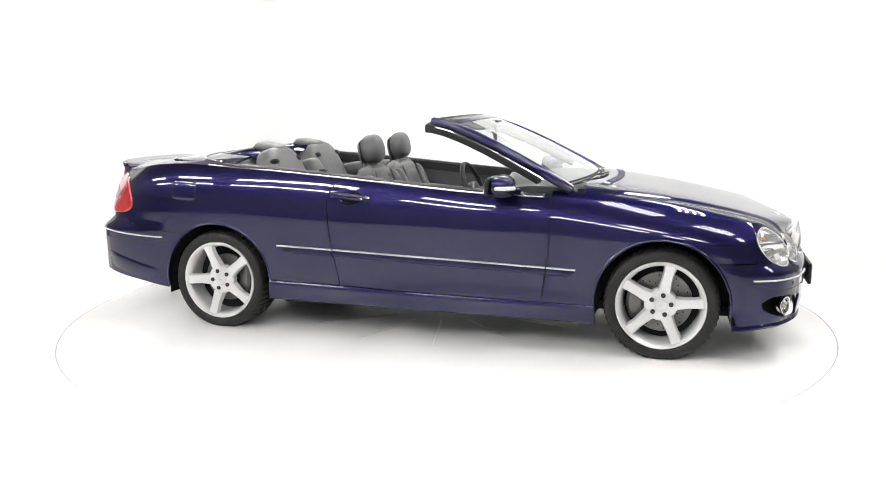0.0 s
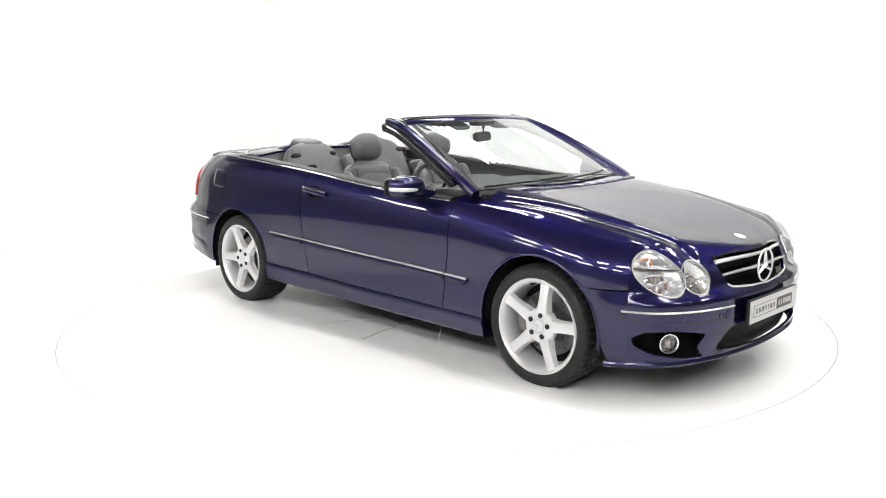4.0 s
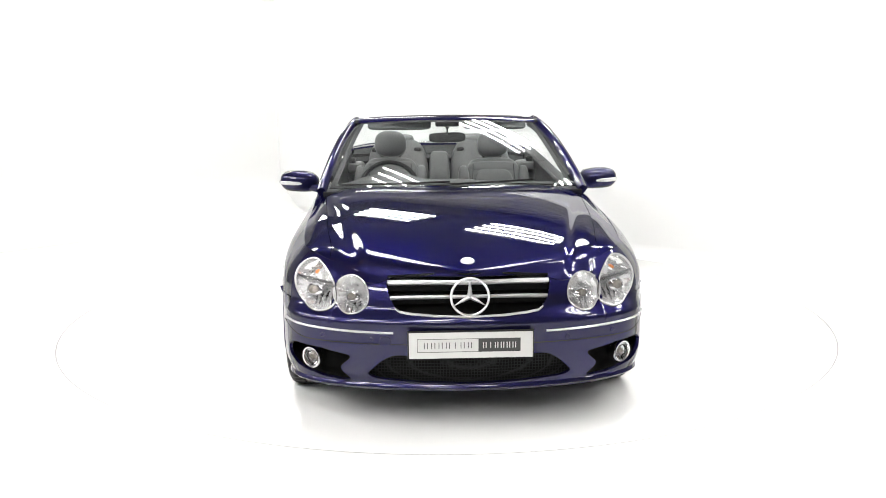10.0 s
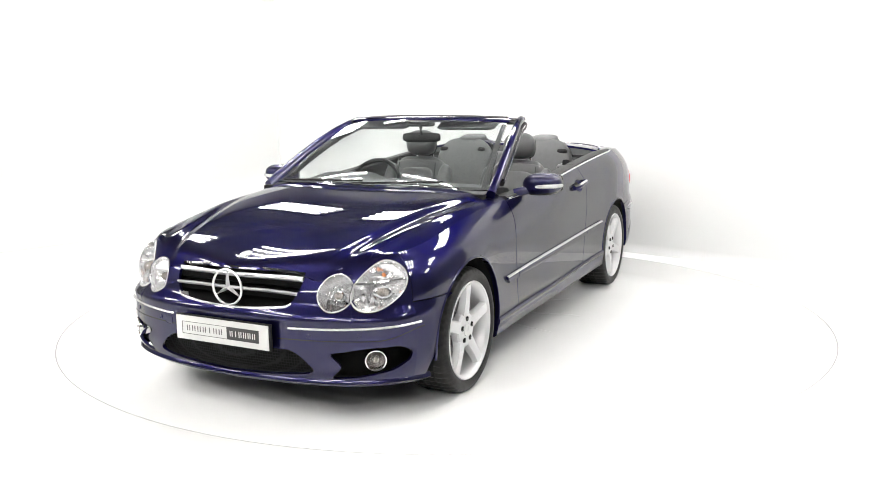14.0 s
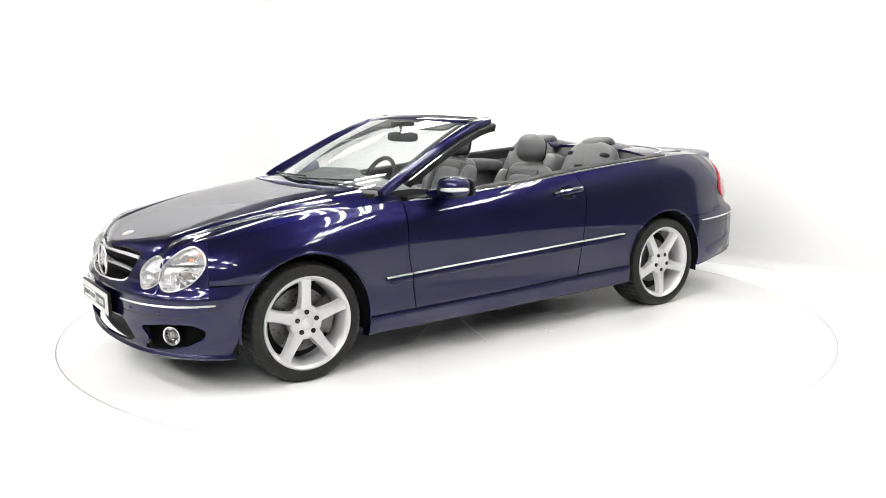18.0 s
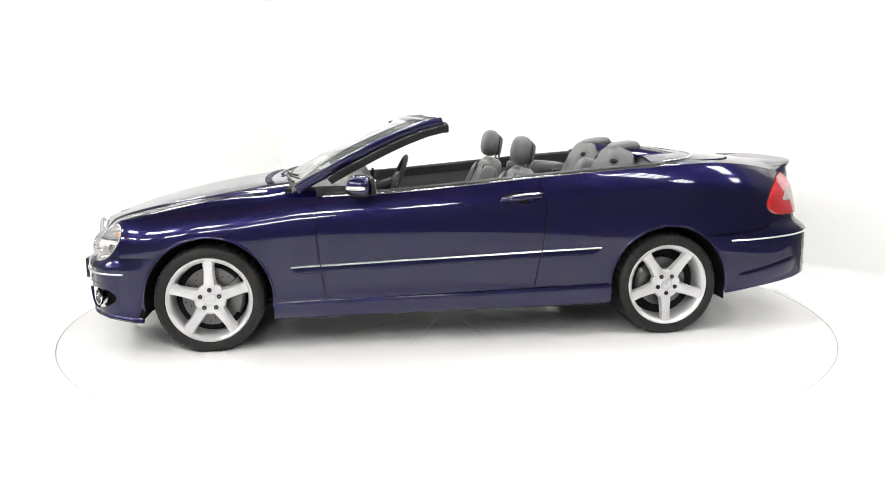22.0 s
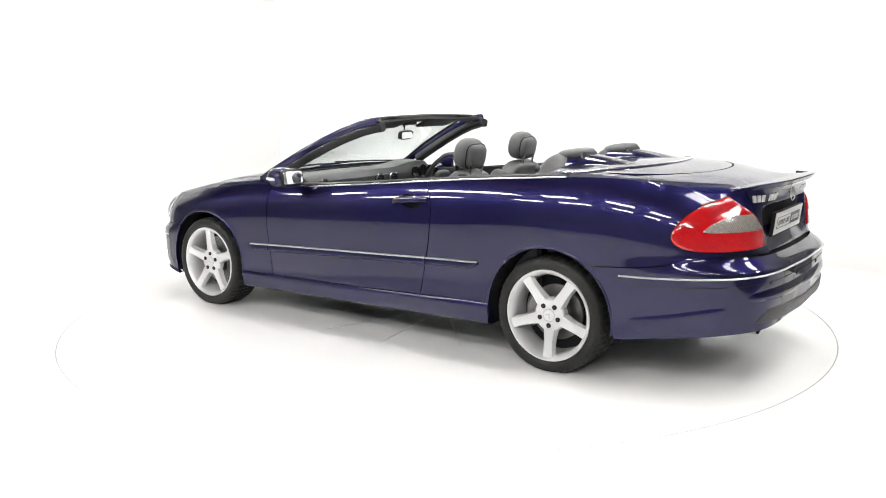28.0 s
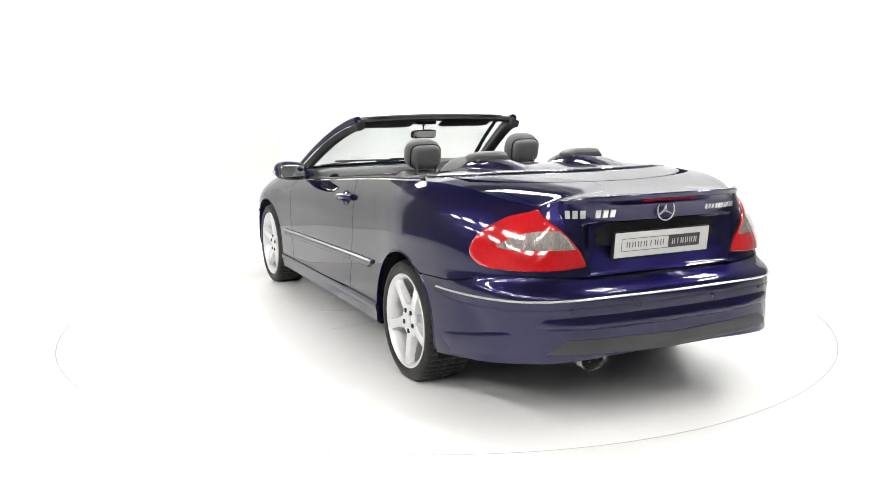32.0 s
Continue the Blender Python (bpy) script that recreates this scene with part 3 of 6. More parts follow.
WHITE_TOP = 2.70


def build_beam():
    """A brown beam under the ceiling."""
    bm = bmesh.new()
    block(bm, in_room(-2.45, (ROOM[2] + ROOM[3]) / 2, HIGH - 0.15), (0.45, ROOM[3] - ROOM[2] - 0.02, 0.298), tilt(rz=math.degrees(math.atan2(BACK.y, BACK.x))), 0.01)
    tagged(part("ceiling_beam", bm, TIMBER), "brown beam under the dark ceiling", "beam", kind="structure")


LAMPS = [(1.75 - 2.1 * i, 4.3 - 1.93 * j) for i in (0, 1, 3, 4) for j in range(6)]
build_beam()
turntable = build_floor()
build_room()
build_panelling()
build_lamps()

# ---- the car ----
car = tagged(new("car"), "dark blue convertible car, roof folded down, silver wheels, on turntable", "car")
AXLE_F, AXLE_R, HUB_Z, ARCH = 1.3575, -1.3575, 0.303, 0.362


def arch(x, xc):
    d = x - xc
    return HUB_Z + math.sqrt(max(ARCH**2 - d * d, 0.0)) if abs(d) < ARCH else 0.0


def arch_columns(xc, a, b, n=30):
    """Places x from a to b, thick towards the two ends of a wheel arch."""
    out = {a, b}
    for k in range(n + 1):
        x = xc - ARCH * math.cos(math.pi * k / n) * 0.9999
        if min(a, b) <= x <= max(a, b):
            out.add(x)
    m = max(2, int(abs(b - a) / 0.05))
    for x in spread(a, b, m):
        if abs(x - xc) > ARCH:
            out.add(x)
    return sorted(out, reverse=True)


GAP = 0.003
DOOR_F = Line([(0.25, 0.694), (0.285, 0.699), (0.485, 0.725), (0.636, 0.743), (0.83, 0.739), (0.95, 0.735)])
DOOR_R = Line([(0.25, -0.515), (0.311, -0.527), (0.534, -0.572), (0.694, -0.596), (0.826, -0.602), (0.957, -0.545), (1.0, -0.53)])
SILL_TOP = Line([(1.0, 0.280), (0.7, 0.284), (0.0, 0.296), (-0.53, 0.311), (-1.0, 0.325)])
R_SEAM = Line([(-1.55, 0.594), (-1.603, 0.598), (-1.85, 0.612), (-2.0, 0.640), (-2.08, 0.672), (-2.2, 0.680), (-2.43, 0.665)])
F_SEAM = 0.548
_X_OF = (_S, _C[:, 0])


def x_s(s):
    return float(np.interp(s, *_X_OF))


HEAD_O = (find_s(1.913, 0.668, 0.618) - 0.003, 0.625, 0.160, 0.088, 24)
X_LAMP = x_s(HEAD_O[0] + 0.158)
HEAD_I = (find_s(1.998, 0.494, 0.592) + 0.002, 0.596, 0.090, 0.074, 22)
FOG = (find_s(1.975, 0.665, 0.312), 0.312)
GRILLE = [(-0.10, 0.684), (0.18, 0.678), (0.345, 0.664), (0.372, 0.654), (0.352, 0.595), (0.318, 0.542), (0.25, 0.526), (-0.10, 0.514)]
INTAKE = [(-0.10, 0.352), (0.33, 0.352), (0.38, 0.325), (0.445, 0.262), (0.40, 0.243), (0.2, 0.226), (-0.10, 0.218)]
FOG_HOLE = [(0.800, 0.335), (0.770, 0.370), (0.66, 0.368), (0.50, 0.342), (0.565, 0.285), (0.505, 0.226), (0.62, 0.232), (0.75, 0.262), (0.795, 0.30)]


CUP = (s_x(-0.452), 0.846, 0.078, 0.042, -6)


def nose(poly):
    return [(s_y(y), z) for y, z in poly]


def both(name, make, material, parent=None, label="", sharp=35.0):
    """A part on the car's left and its twin on the right."""
    a = part(name, make(), material, parent or car, label, sharp)
    b = part(name, mirrored(make()), material, parent or car, label, sharp)
    return a, b


def build_panels():
    hole = [ellipse(*HEAD_O), ellipse(*HEAD_I), rounded(nose(GRILLE), 0.03), rounded(nose(INTAKE), 0.03), rounded(nose(FOG_HOLE), 0.03)]

    # front bumper with the nose: one skin from lamp to lamp, and the corners back to the arches
    def bumper():
        bm = bmesh.new()
        half = panel(spread(0.0, s_x(X_LAMP), 130), BOTTOM, lambda s: hood_cut(s) - 0.003 if s < s_y(0.60) else RIM_Z(s) - 0.002, 72, hole)
        return half
    bm = bumper()
    for v in bm.verts:
        if abs(v.co.y) < 0.0006:
            v.co.y = 0.0
    b = part("front_bumper", bm, PAINT, car, "blue front bumper with wide lower intakes")
    part("bumper_half", mirrored(bumper()), PAINT, b)

    def corner():
        xs = arch_columns(AXLE_F, 1.621, X_LAMP)
        return panel([s_x(x) for x in xs], lambda s: max(BOTTOM(s), arch(x_s(s), AXLE_F)), lambda s: F_SEAM - GAP, 22)
    both("bumper_corner", corner, PAINT, b)

    def fender():
        xs = arch_columns(AXLE_F, 0.705, X_LAMP - 0.003)

        def low(s):
            x = x_s(s)
            if x > AXLE_F:
                return max(arch(x, AXLE_F), F_SEAM + GAP)
            return max(arch(x, AXLE_F), SILL_TOP(x) + GAP)

        def shift(s, z):
            x = x_s(s)
            k = smooth(0.995, 0.705, x)
            return s + (s_x(DOOR_F(z) + GAP) - s_x(0.705)) * k
        return panel([s_x(x) for x in xs], low, RIM_Z, 26, bound=shift)
    fenders = both("front_fender", fender, PAINT)

    def fender_top():
        xs = spread(0.74, 1.975, 54)
        return top_panel(xs, lambda x: min(hood_edge(x) + GAP, rim(x)[0] - 0.004), lambda x: rim(x)[0], 14)
    for f, sg in zip(fenders, (1, -1)):
        bm = fender_top()
        part("fender_top", bm if sg > 0 else mirrored(bm), PAINT, f)

    # hood: its face, and its front edge rolled over down to the lamps and the grille
    cols = []
    for j in range(-64, 65):
        y = 0.60 * j / 64
        x1 = float(np.interp(abs(y), _RP[:_RIM_TURN, 1], _RP[:_RIM_TURN, 0]))
        s1 = float(np.interp(abs(y), _RP[:_RIM_TURN, 1], _RS[:_RIM_TURN]))
        x0 = 0.93 - 0.05 * (y / 0.7) ** 2
        col = []
        for k in range(120):
            x = x0 + (x1 - x0) * k / 120
            yy = abs(y) * (hood_edge(min(x, 1.9)) / 0.60)
            col.append(top(x, math.copysign(min(yy, rim(x)[0] - 0.002), y)))
        zt, zb = RIM_Z(s1), hood_cut(s1)
        lift = top(x1, y).z - zt
        for k in range(25):
            z = zt + (zb - zt) * k / 24
            p = skin(s1, z)
            col.append(Vector((p.x, math.copysign(p.y, y), p.z + lift * (1 - k / 24))))
        cols.append((s1, rolled(col, 0.016, 150, 40)))
    bm = bmesh.new()
    vs = grid(bm, [c for _, c in cols])
    dead = []
    for f in bm.faces:
        c = f.calc_center_median()
        if c.x > 1.7 and abs(c.y) > 0.38 and c.z < 0.745 and any(inside((find_front(c), c.z), h) for h in hole[:2]):
            dead.append(f)
    bmesh.ops.delete(bm, geom=dead, context="FACES")
    face_out(bm, (0, 0, -50))
    flange(bm, None, 0.010)
    hood = part("hood", bm, PAINT, car, "long blue hood with raised middle", sharp=60)

    # doors
    def door():
        return panel(spread(s_x(0.743), s_x(-0.60), 90), lambda s: SILL_TOP(x_s(s)) + GAP, RIM_Z, 40, [ellipse(*CUP)],
                     bound=lambda s, z: s_x(DOOR_F(z) - GAP) + (s - s_x(0.743)) / (s_x(-0.60) - s_x(0.743)) * (s_x(DOOR_R(z) + GAP) - s_x(DOOR_F(z) - GAP)))
    doors = both("door", door, PAINT, label="blue door with chrome handle and side moulding")

    # sills
    def sill():
        xs = arch_columns(0, 1.0, -1.0)
        def prof(x):
            zt, zb = SILL_TOP(x), BOTTOM(s_x(x))
            return [(zt - 0.002, -0.03), (zt - 0.002, 0.004), (zt - 0.012, 0.010), (zt - 0.03, 0.012), (zt - 0.05, 0.009), (zb + 0.012, 0.020), (zb, 0.012), (zb - 0.004, -0.05)]
        bm = bmesh.new()
        rows = []
        for x in spread(0.997, -0.998, 60):
            rows.append([skin(s_x(x), z, o) for z, o in prof(x)])
        vs = grid(bm, rows)
        cap(bm, vs[0])
        cap(bm, vs[-1])
        bmesh.ops.recalc_face_normals(bm, faces=bm.faces)
        return bm
    both("sill", sill, PAINT, label="blue side skirt below the door")

    # rear quarters
    def quarter():
        xs = [x for x in arch_columns(AXLE_R, -0.60, -2.0)]
        xs = xs + spread(-2.0, x_s(S_END - s_gap(0.9)), 24)[1:]

        def low(s):
            x = x_s(s)
            if x < AXLE_R:
                return max(arch(x, AXLE_R), R_SEAM(x) + GAP)
            return max(arch(x, AXLE_R), SILL_TOP(x) + GAP)

        def shift(s, z):
            x = x_s(s)
            k = smooth(-0.99, -0.60, x)
            t = smooth(-2.0, -2.30, x)
            s = s + (s_x(DOOR_R(z) - GAP) - s_x(-0.60)) * k
            return s + t * (S_END - s_gap(z) - GAP - (S_END - s_gap(0.9)))
        return panel([s_x(x) for x in xs], low, RIM_Z, 30, bound=shift)
    quarters = both("rear_quarter", quarter, PAINT, label="blue rear wing over the wheel")

    # trunk lid: its back and its top
    bm = panel(spread(S_END - s_gap(0.9), S_END + s_gap(0.9), 141), lambda s: 0.676, RIM_Z, 84,
               bound=lambda s, z: S_END + (s - S_END) / s_gap(0.9) * (s_gap(z) - GAP))
    for v in bm.verts:
        # the pocket for the plate, deepest below its sharp upper edge
        v.co.x += 0.034 * smooth(0.900, 0.884, v.co.z) * smooth(0.685, 0.85, v.co.z) * smooth(0.425, 0.355, abs(v.co.y))
    lid = part("trunk_lid", bm, PAINT, car, "blue trunk lid with small lip spoiler")
    bm = bmesh.new()
    rows = []
    for k in range(49):
        f = k / 48
        row = []
        for j in range(-30, 31):
            y = 0.60 * j / 30
            x0 = -1.50 - 0.465 * (1 - (abs(y) / 0.665) ** 2.2) ** (1 / 2.2) - 2 * GAP
            ye = abs(y) * 0.54 / 0.60
            x1 = float(np.interp(-ye, -_RP[_RIM_TAIL:, 1], _RP[_RIM_TAIL:, 0])) + 0.002
            x = x0 + (x1 - x0) * f
            row.append(top(x, math.copysign(min(abs(y) * lid_edge(x) / 0.60, lid_edge(x) - GAP, rim(x)[0]), y)))
        rows.append(row)
    grid(bm, rows)
    face_out(bm, (0, 0, -50))
    flange(bm, None)
    part("trunk_top", bm, PAINT, lid)

    def wing_top():
        xs = spread(-1.28, -2.18, 60)
        return top_panel(xs, lambda x: min(max(u2_edge(x), lid_edge(x)) if x < -1.5 else u2_edge(x), rim(x)[0] - 0.004), lambda x: rim(x)[0], 8)
    for q, sg in zip(quarters, (1, -1)):
        bm = wing_top()
        part("wing_top", bm if sg > 0 else mirrored(bm), PAINT, q)

    # the roof's cover behind the seats
    bm = top_panel(spread(-1.285, -1.962, 46), None, lambda x: max(0.002, min(u2_edge(x), rim(x)[0] - 0.01) - GAP), 41, both=True)
    cover = part("roof_cover", bm, PAINT, car, "blue cover over the folded roof")

    # rear bumper
    def rear_bumper():
        xs = arch_columns(AXLE_R, -1.60, -2.0)
        ss = [s_x(x) for x in xs] + spread(s_x(-2.0), S_END, 60)[1:]
        return panel(ss, lambda s: max(BOTTOM(s), arch(x_s(s), AXLE_R)), lambda s: R_SEAM(x_s(s)) - GAP, 30)
    rb = part("rear_bumper", rear_bumper(), PAINT, car, "blue rear bumper with chrome strips")
    part("bumper_half", mirrored(rear_bumper()), PAINT, rb)

    # the dark shell inside
    def shell():
        bm = bmesh.new()
        rows = []
        xs = sorted(set(arch_columns(AXLE_F, 0.0, 2.0) + arch_columns(AXLE_R, 0.0, -2.43)), reverse=True)
        for s in [0.0] + [s_x(x) for x in xs if x > -2.42] + [S_END]:
            x = x_s(s)
            o = 0.13 * smooth(1.72, 1.95, x) + 0.02
            lo = max(BOTTOM(s) + 0.01, arch(x, AXLE_F), arch(x, AXLE_R))
            if abs(x - AXLE_F) < ARCH or abs(x - AXLE_R) < ARCH:
                o = 0.016
            hi = RIM_Z(s) - 0.03
            rows.append([skin(s, lo + (hi - lo) * k / 10, -o) for k in range(11)])
        grid(bm, rows)
        face_out(bm, (0, 0, 0.45))
        return bm
    both("inner_shell", shell, SHELL)

    # rolled lips of the wheel arches
    def arch_lip(xc, a0, a1):
        def make():
            bm = bmesh.new()
            rows = []
            for k in range(41):
                t = radians(a0 + (a1 - a0) * k / 40)
                row = []
                for r, o in ((-0.003, -0.022), (-0.003, 0.001), (0.0, 0.0032), (0.005, 0.0032), (0.009, 0.0012), (0.012, -0.001)):
                    x, z = xc + (ARCH + r) * math.cos(t), HUB_Z + (ARCH + r) * math.sin(t)
                    row.append(skin(s_x(x), z, o))
                rows.append(row)
            grid(bm, rows)
            face_out(bm, (xc, 0, 0.3))
            return bm
        return make
    for owners, xc in ((fenders, AXLE_F), (quarters, AXLE_R)):
        make = arch_lip(xc, -8, 188)
        part("arch_lip", make(), PAINT, owners[0])
        part("arch_lip", mirrored(make()), PAINT, owners[1])

    # wheel houses
    def house(xc):
        def make():
            bm = bmesh.new()
            rows = []
            for k in range(25):
                t = math.pi * k / 24
                x, z = xc + (ARCH + 0.004) * math.cos(t), HUB_Z + (ARCH + 0.004) * math.sin(t)
                if k in (0, 24):
                    z = 0.2
                yo = skin(s_x(x), max(z, 0.25)).y - 0.012
                rows.append([(x, yo, z), (x, 0.62, z), (x, 0.50, z * 0.92)])
            vs = grid(bm, rows)
            cap(bm, [r[-1] for r in vs])
            face_out(bm, (xc, 0.7, 5))
            return bm
        return make
    both("wheel_house", house(AXLE_F), SHELL)
    both("wheel_house", house(AXLE_R), SHELL)
    bm = bmesh.new()
    block(bm, (0.0, 0, 0.225), (3.5, 1.10, 0.05), bevel=0.02)
    block(bm, (0.0, 0, 0.20), (1.9, 1.52, 0.06), bevel=0.02)
    part("floor_pan", bm, SHELL, car)
    return hood, fenders, doors, quarters, lid, cover, b, rb


def hood_cut(s):
    """Where the hood's front ends: at the grille, then over the lamps."""
    return Line([(0.0, 0.681), (s_y(0.345), 0.668), (s_y(0.38), 0.655), (s_y(0.43), 0.645), (s_y(0.56), 0.66), (s_y(0.64), 0.69), (s_y(0.75), 0.70)])(s)


def find_front(p):
    """The way along the nose to a point of it."""
    i = int(np.argmin((_C[:_TURN, 0] - p.x - 0.05) ** 2 + (_C[:_TURN, 1] - abs(p.y)) ** 2))
    best = min(range(max(0, i - 60), min(_TURN, i + 60), 4), key=lambda k: (skin(_S[k], p.z) - Vector((p.x, abs(p.y), p.z))).length)
    return float(_S[best])


def rolled(col, width, n, fine):
    """A line of points made smoother over a length, with the last stretch in finer steps."""
    p = np.array([tuple(v) for v in col])
    d = np.r_[0, np.cumsum(np.linalg.norm(np.diff(p, axis=0), axis=1))]
    step = 0.004
    k = np.arange(-0.1, d[-1] + 0.1, step)
    raw = np.stack([np.interp(k, d, p[:, i]) for i in range(3)], 1)
    # past both ends the line runs straight on
    for m, e, q in ((k < 0, p[0], p[0] - p[3]), (k > d[-1], p[-1], p[-1] - p[-4])):
        q = q / np.linalg.norm(q)
        raw[m] = e + np.outer(np.abs(np.where(k[m] < 0, k[m], k[m] - d[-1])), q)
    w = int(4 * width / step)
    g = np.exp(-0.5 * (np.arange(-w, w + 1) * step / width) ** 2)
    g /= g.sum()
    even = np.stack([np.convolve(np.pad(raw[:, i], w, "edge"), g, "valid") for i in range(3)], 1)
    at = np.r_[np.linspace(0, d[-1] - 0.2, n - fine * 2), np.linspace(d[-1] - 0.2, d[-1], fine * 2 + 1)[1:]]
    return [Vector([float(np.interp(a, k, even[:, i])) for i in range(3)]) for a in at]


def hood_edge(x):
    return Line([(0.74, 0.715), (0.93, 0.70), (1.3, 0.665), (1.6, 0.635), (1.86, 0.60), (2.2, 0.60)])(x)


_RIM_TURN = int(np.argmax(_RP[:, 1] > 0.70))
_RIM_TAIL = len(_RP) - int(np.argmax(_RP[::-1, 1] > 0.60))


def s_gap(z):
    """Half width of the trunk lid's back, along the skin."""
    return float(np.interp(z, [0.66, 0.713, 0.95, 1.01], [0.39, 0.415, 0.552, 0.56]))


def lid_edge(x):
    return float(np.interp(-x, [1.6, 1.75, 1.95, 2.16, 2.2, 2.45], [0.665, 0.655, 0.615, 0.545, 0.54, 0.54]))


def u2_edge(x):
    """Half width of the roof cover's outline at x."""
    return 0.665 * max(0.0, 1 - max(0.0, (-1.50 - x) / 0.465) ** 2.2) ** (1 / 2.2)


def u1_edge(x):
    return 0.70 * max(0.0, 1 - max(0.0, (-1.36 - x) / 0.34) ** 2.2) ** (1 / 2.2)


hood, fenders, doors, quarters, trunk_lid, roof_cover, front_bumper, rear_bumper = build_panels()


# ---- wheels ----
def build_wheel(x, sg, turn=0.0):
    """A wheel: its outer face looks along +y before it is mirrored."""
    front = x > 0
    yo, r = (0.848, 0.313) if front else (0.842, 0.313)
    wide = 0.225 if front else 0.25
    at = Vector((x, 0, HUB_Z))

    def done(bm, flat=False):
        for v in bm.verts:
            v.co += at
            if flat:
                v.co.z = max(v.co.z, 0.0)
        return bm if sg > 0 else mirrored(bm)

    # tyre with grooves round and across
    bm = bmesh.new()
    prof = [(0.232, yo - 0.022), (0.242, yo - 0.008), (0.262, yo + 0.004), (0.283, yo + 0.004), (0.300, yo - 0.006), (0.309, yo - 0.022), (r, yo - 0.04)]
    inner = yo - wide
    for k in range(1, 4):
        y = yo - 0.04 - (wide - 0.08) * k / 4
        prof += [(r, y + 0.006), (r - 0.007, y + 0.004), (r - 0.007, y - 0.004), (r, y - 0.006)]
    prof += [(r, inner + 0.04), (0.309, inner + 0.022), (0.300, inner + 0.006), (0.262, inner), (0.235, inner + 0.02)]
    n = 150
    rows = []
    for k in range(n):
        a = 2 * math.pi * k / n
        notch = k % 3 == 0
        row = []
        for j, (rr, y) in enumerate(prof):
            if notch and rr >= 0.309:
                rr -= 0.007
            row.append(Vector((rr * math.cos(a), y, rr * math.sin(a))))
        rows.append(row)
    grid(bm, rows, closed_u=True)
    bmesh.ops.recalc_face_normals(bm, faces=bm.faces)
    wheel = part("wheel", done(bm, True), RUBBER, car, "silver five-spoke alloy wheel with low black tyre")
    # rim
    bm = bmesh.new()
    lathe(bm, [(0.243, yo - 0.020), (0.245, yo - 0.006), (0.242, yo - 0.001), (0.236, yo - 0.002), (0.226, yo - 0.012), (0.219, yo - 0.020), (0.212, yo - 0.06), (0.205, yo - 0.16), (0.215, inner + 0.02)], n=96)
    part("rim", done(bm), ALLOY, wheel)
    deep = 0.018
    for k in range(5):
        a = radians(90 + 72 * k + turn)
        bm = bmesh.new()
        rows = []
        for f in spread(0.0, 1.0, 12):
            rad = 0.045 + (0.226 - 0.045) * f
            half = 0.036 - 0.008 * smooth(0.0, 0.6, f) + 0.004 * smooth(0.75, 1.0, f)
            y = yo - 0.008 - deep * (1 - f) ** 1.5 - 0.002
            t = 0.045 - 0.018 * f
            row = []
            for u, w in ((-1.0, -t), (-1.0, -0.014), (-0.86, -0.003), (-0.3, 0.0), (0.3, 0.0), (0.86, -0.003), (1.0, -0.014), (1.0, -t)):
                px, pz = u * half * (1.15 if w <= -t else 1), rad
                row.append(Vector((pz * math.cos(a) - px * math.sin(a), y + w, pz * math.sin(a) + px * math.cos(a))))
            rows.append(row)
        vs = grid(bm, rows, closed_v=True)
        cap(bm, vs[0])
        cap(bm, vs[-1])
        bmesh.ops.recalc_face_normals(bm, faces=bm.faces)
        part("spoke", done(bm), ALLOY, wheel)
    bm = bmesh.new()
    yh = yo - 0.008 - deep
    lathe(bm, [(0.092, yh - 0.04), (0.090, yh - 0.010), (0.082, yh - 0.002), (0.05, yh + 0.003), (0.036, yh + 0.003), (0.034, yh - 0.001), (0.001, yh - 0.001)], n=60)
    part("hub", done(bm), ALLOY, wheel)
    bm = bmesh.new()
    lathe(bm, [(0.033, yh - 0.003), (0.032, yh + 0.005), (0.026, yh + 0.007), (0.001, yh + 0.008)], n=40)
    for k in range(3):
        a = radians(90 + 120 * k + turn)
        d = Vector((math.cos(a), 0, math.sin(a)))
        e = Vector((-d.z, 0, d.x))
        q = [bm.verts.new(p + Vector((0, yh + h, 0))) for p, h in ((d * 0.026, 0.0095), (e * 0.005, 0.0085), (Vector((0, 0, 0)), 0.013), (e * -0.005, 0.0085))]
        bm.faces.new((q[0], q[1], q[2]))
        bm.faces.new((q[0], q[2], q[3]))
    part("hub_cap", done(bm), ALLOY, wheel)
    for k in range(5):
        a = radians(90 + 72 * k + turn)
        c = Vector((0.056 * math.cos(a), 0, 0.056 * math.sin(a)))
        bm = bmesh.new()
        lathe(bm, [(0.0135, -0.004), (0.0132, 0.0062), (0.011, 0.0068), (0.0105, 0.0045), (0.001, 0.0045)], n=16, centre=c + Vector((0, yh, 0)))
        lathe(bm, [(0.0075, 0.003), (0.007, 0.0085), (0.001, 0.0085)], n=6, centre=c + Vector((0, yh, 0)))
        part("wheel_bolt", done(bm), GLOSS_BLACK, wheel)
    bm = bmesh.new()
    ca = radians(105 if front else 88)
    block(bm, (0.212 * math.cos(ca), yo - 0.045, 0.212 * math.sin(ca)), (0.008, 0.035, 0.008), bevel=0.003)
    part("valve", done(bm), BLACK, wheel)
    # brake
    rd = 0.168 if front else 0.150
    bm = bmesh.new()
    lathe(bm, [(0.07, yo - 0.085), (0.085, yo - 0.085), (0.088, yo - 0.112), (rd, yo - 0.112), (rd, yo - 0.134), (0.08, yo - 0.136)], n=72)
    disc_ob = part("brake_disc", done(bm), STEEL, wheel)
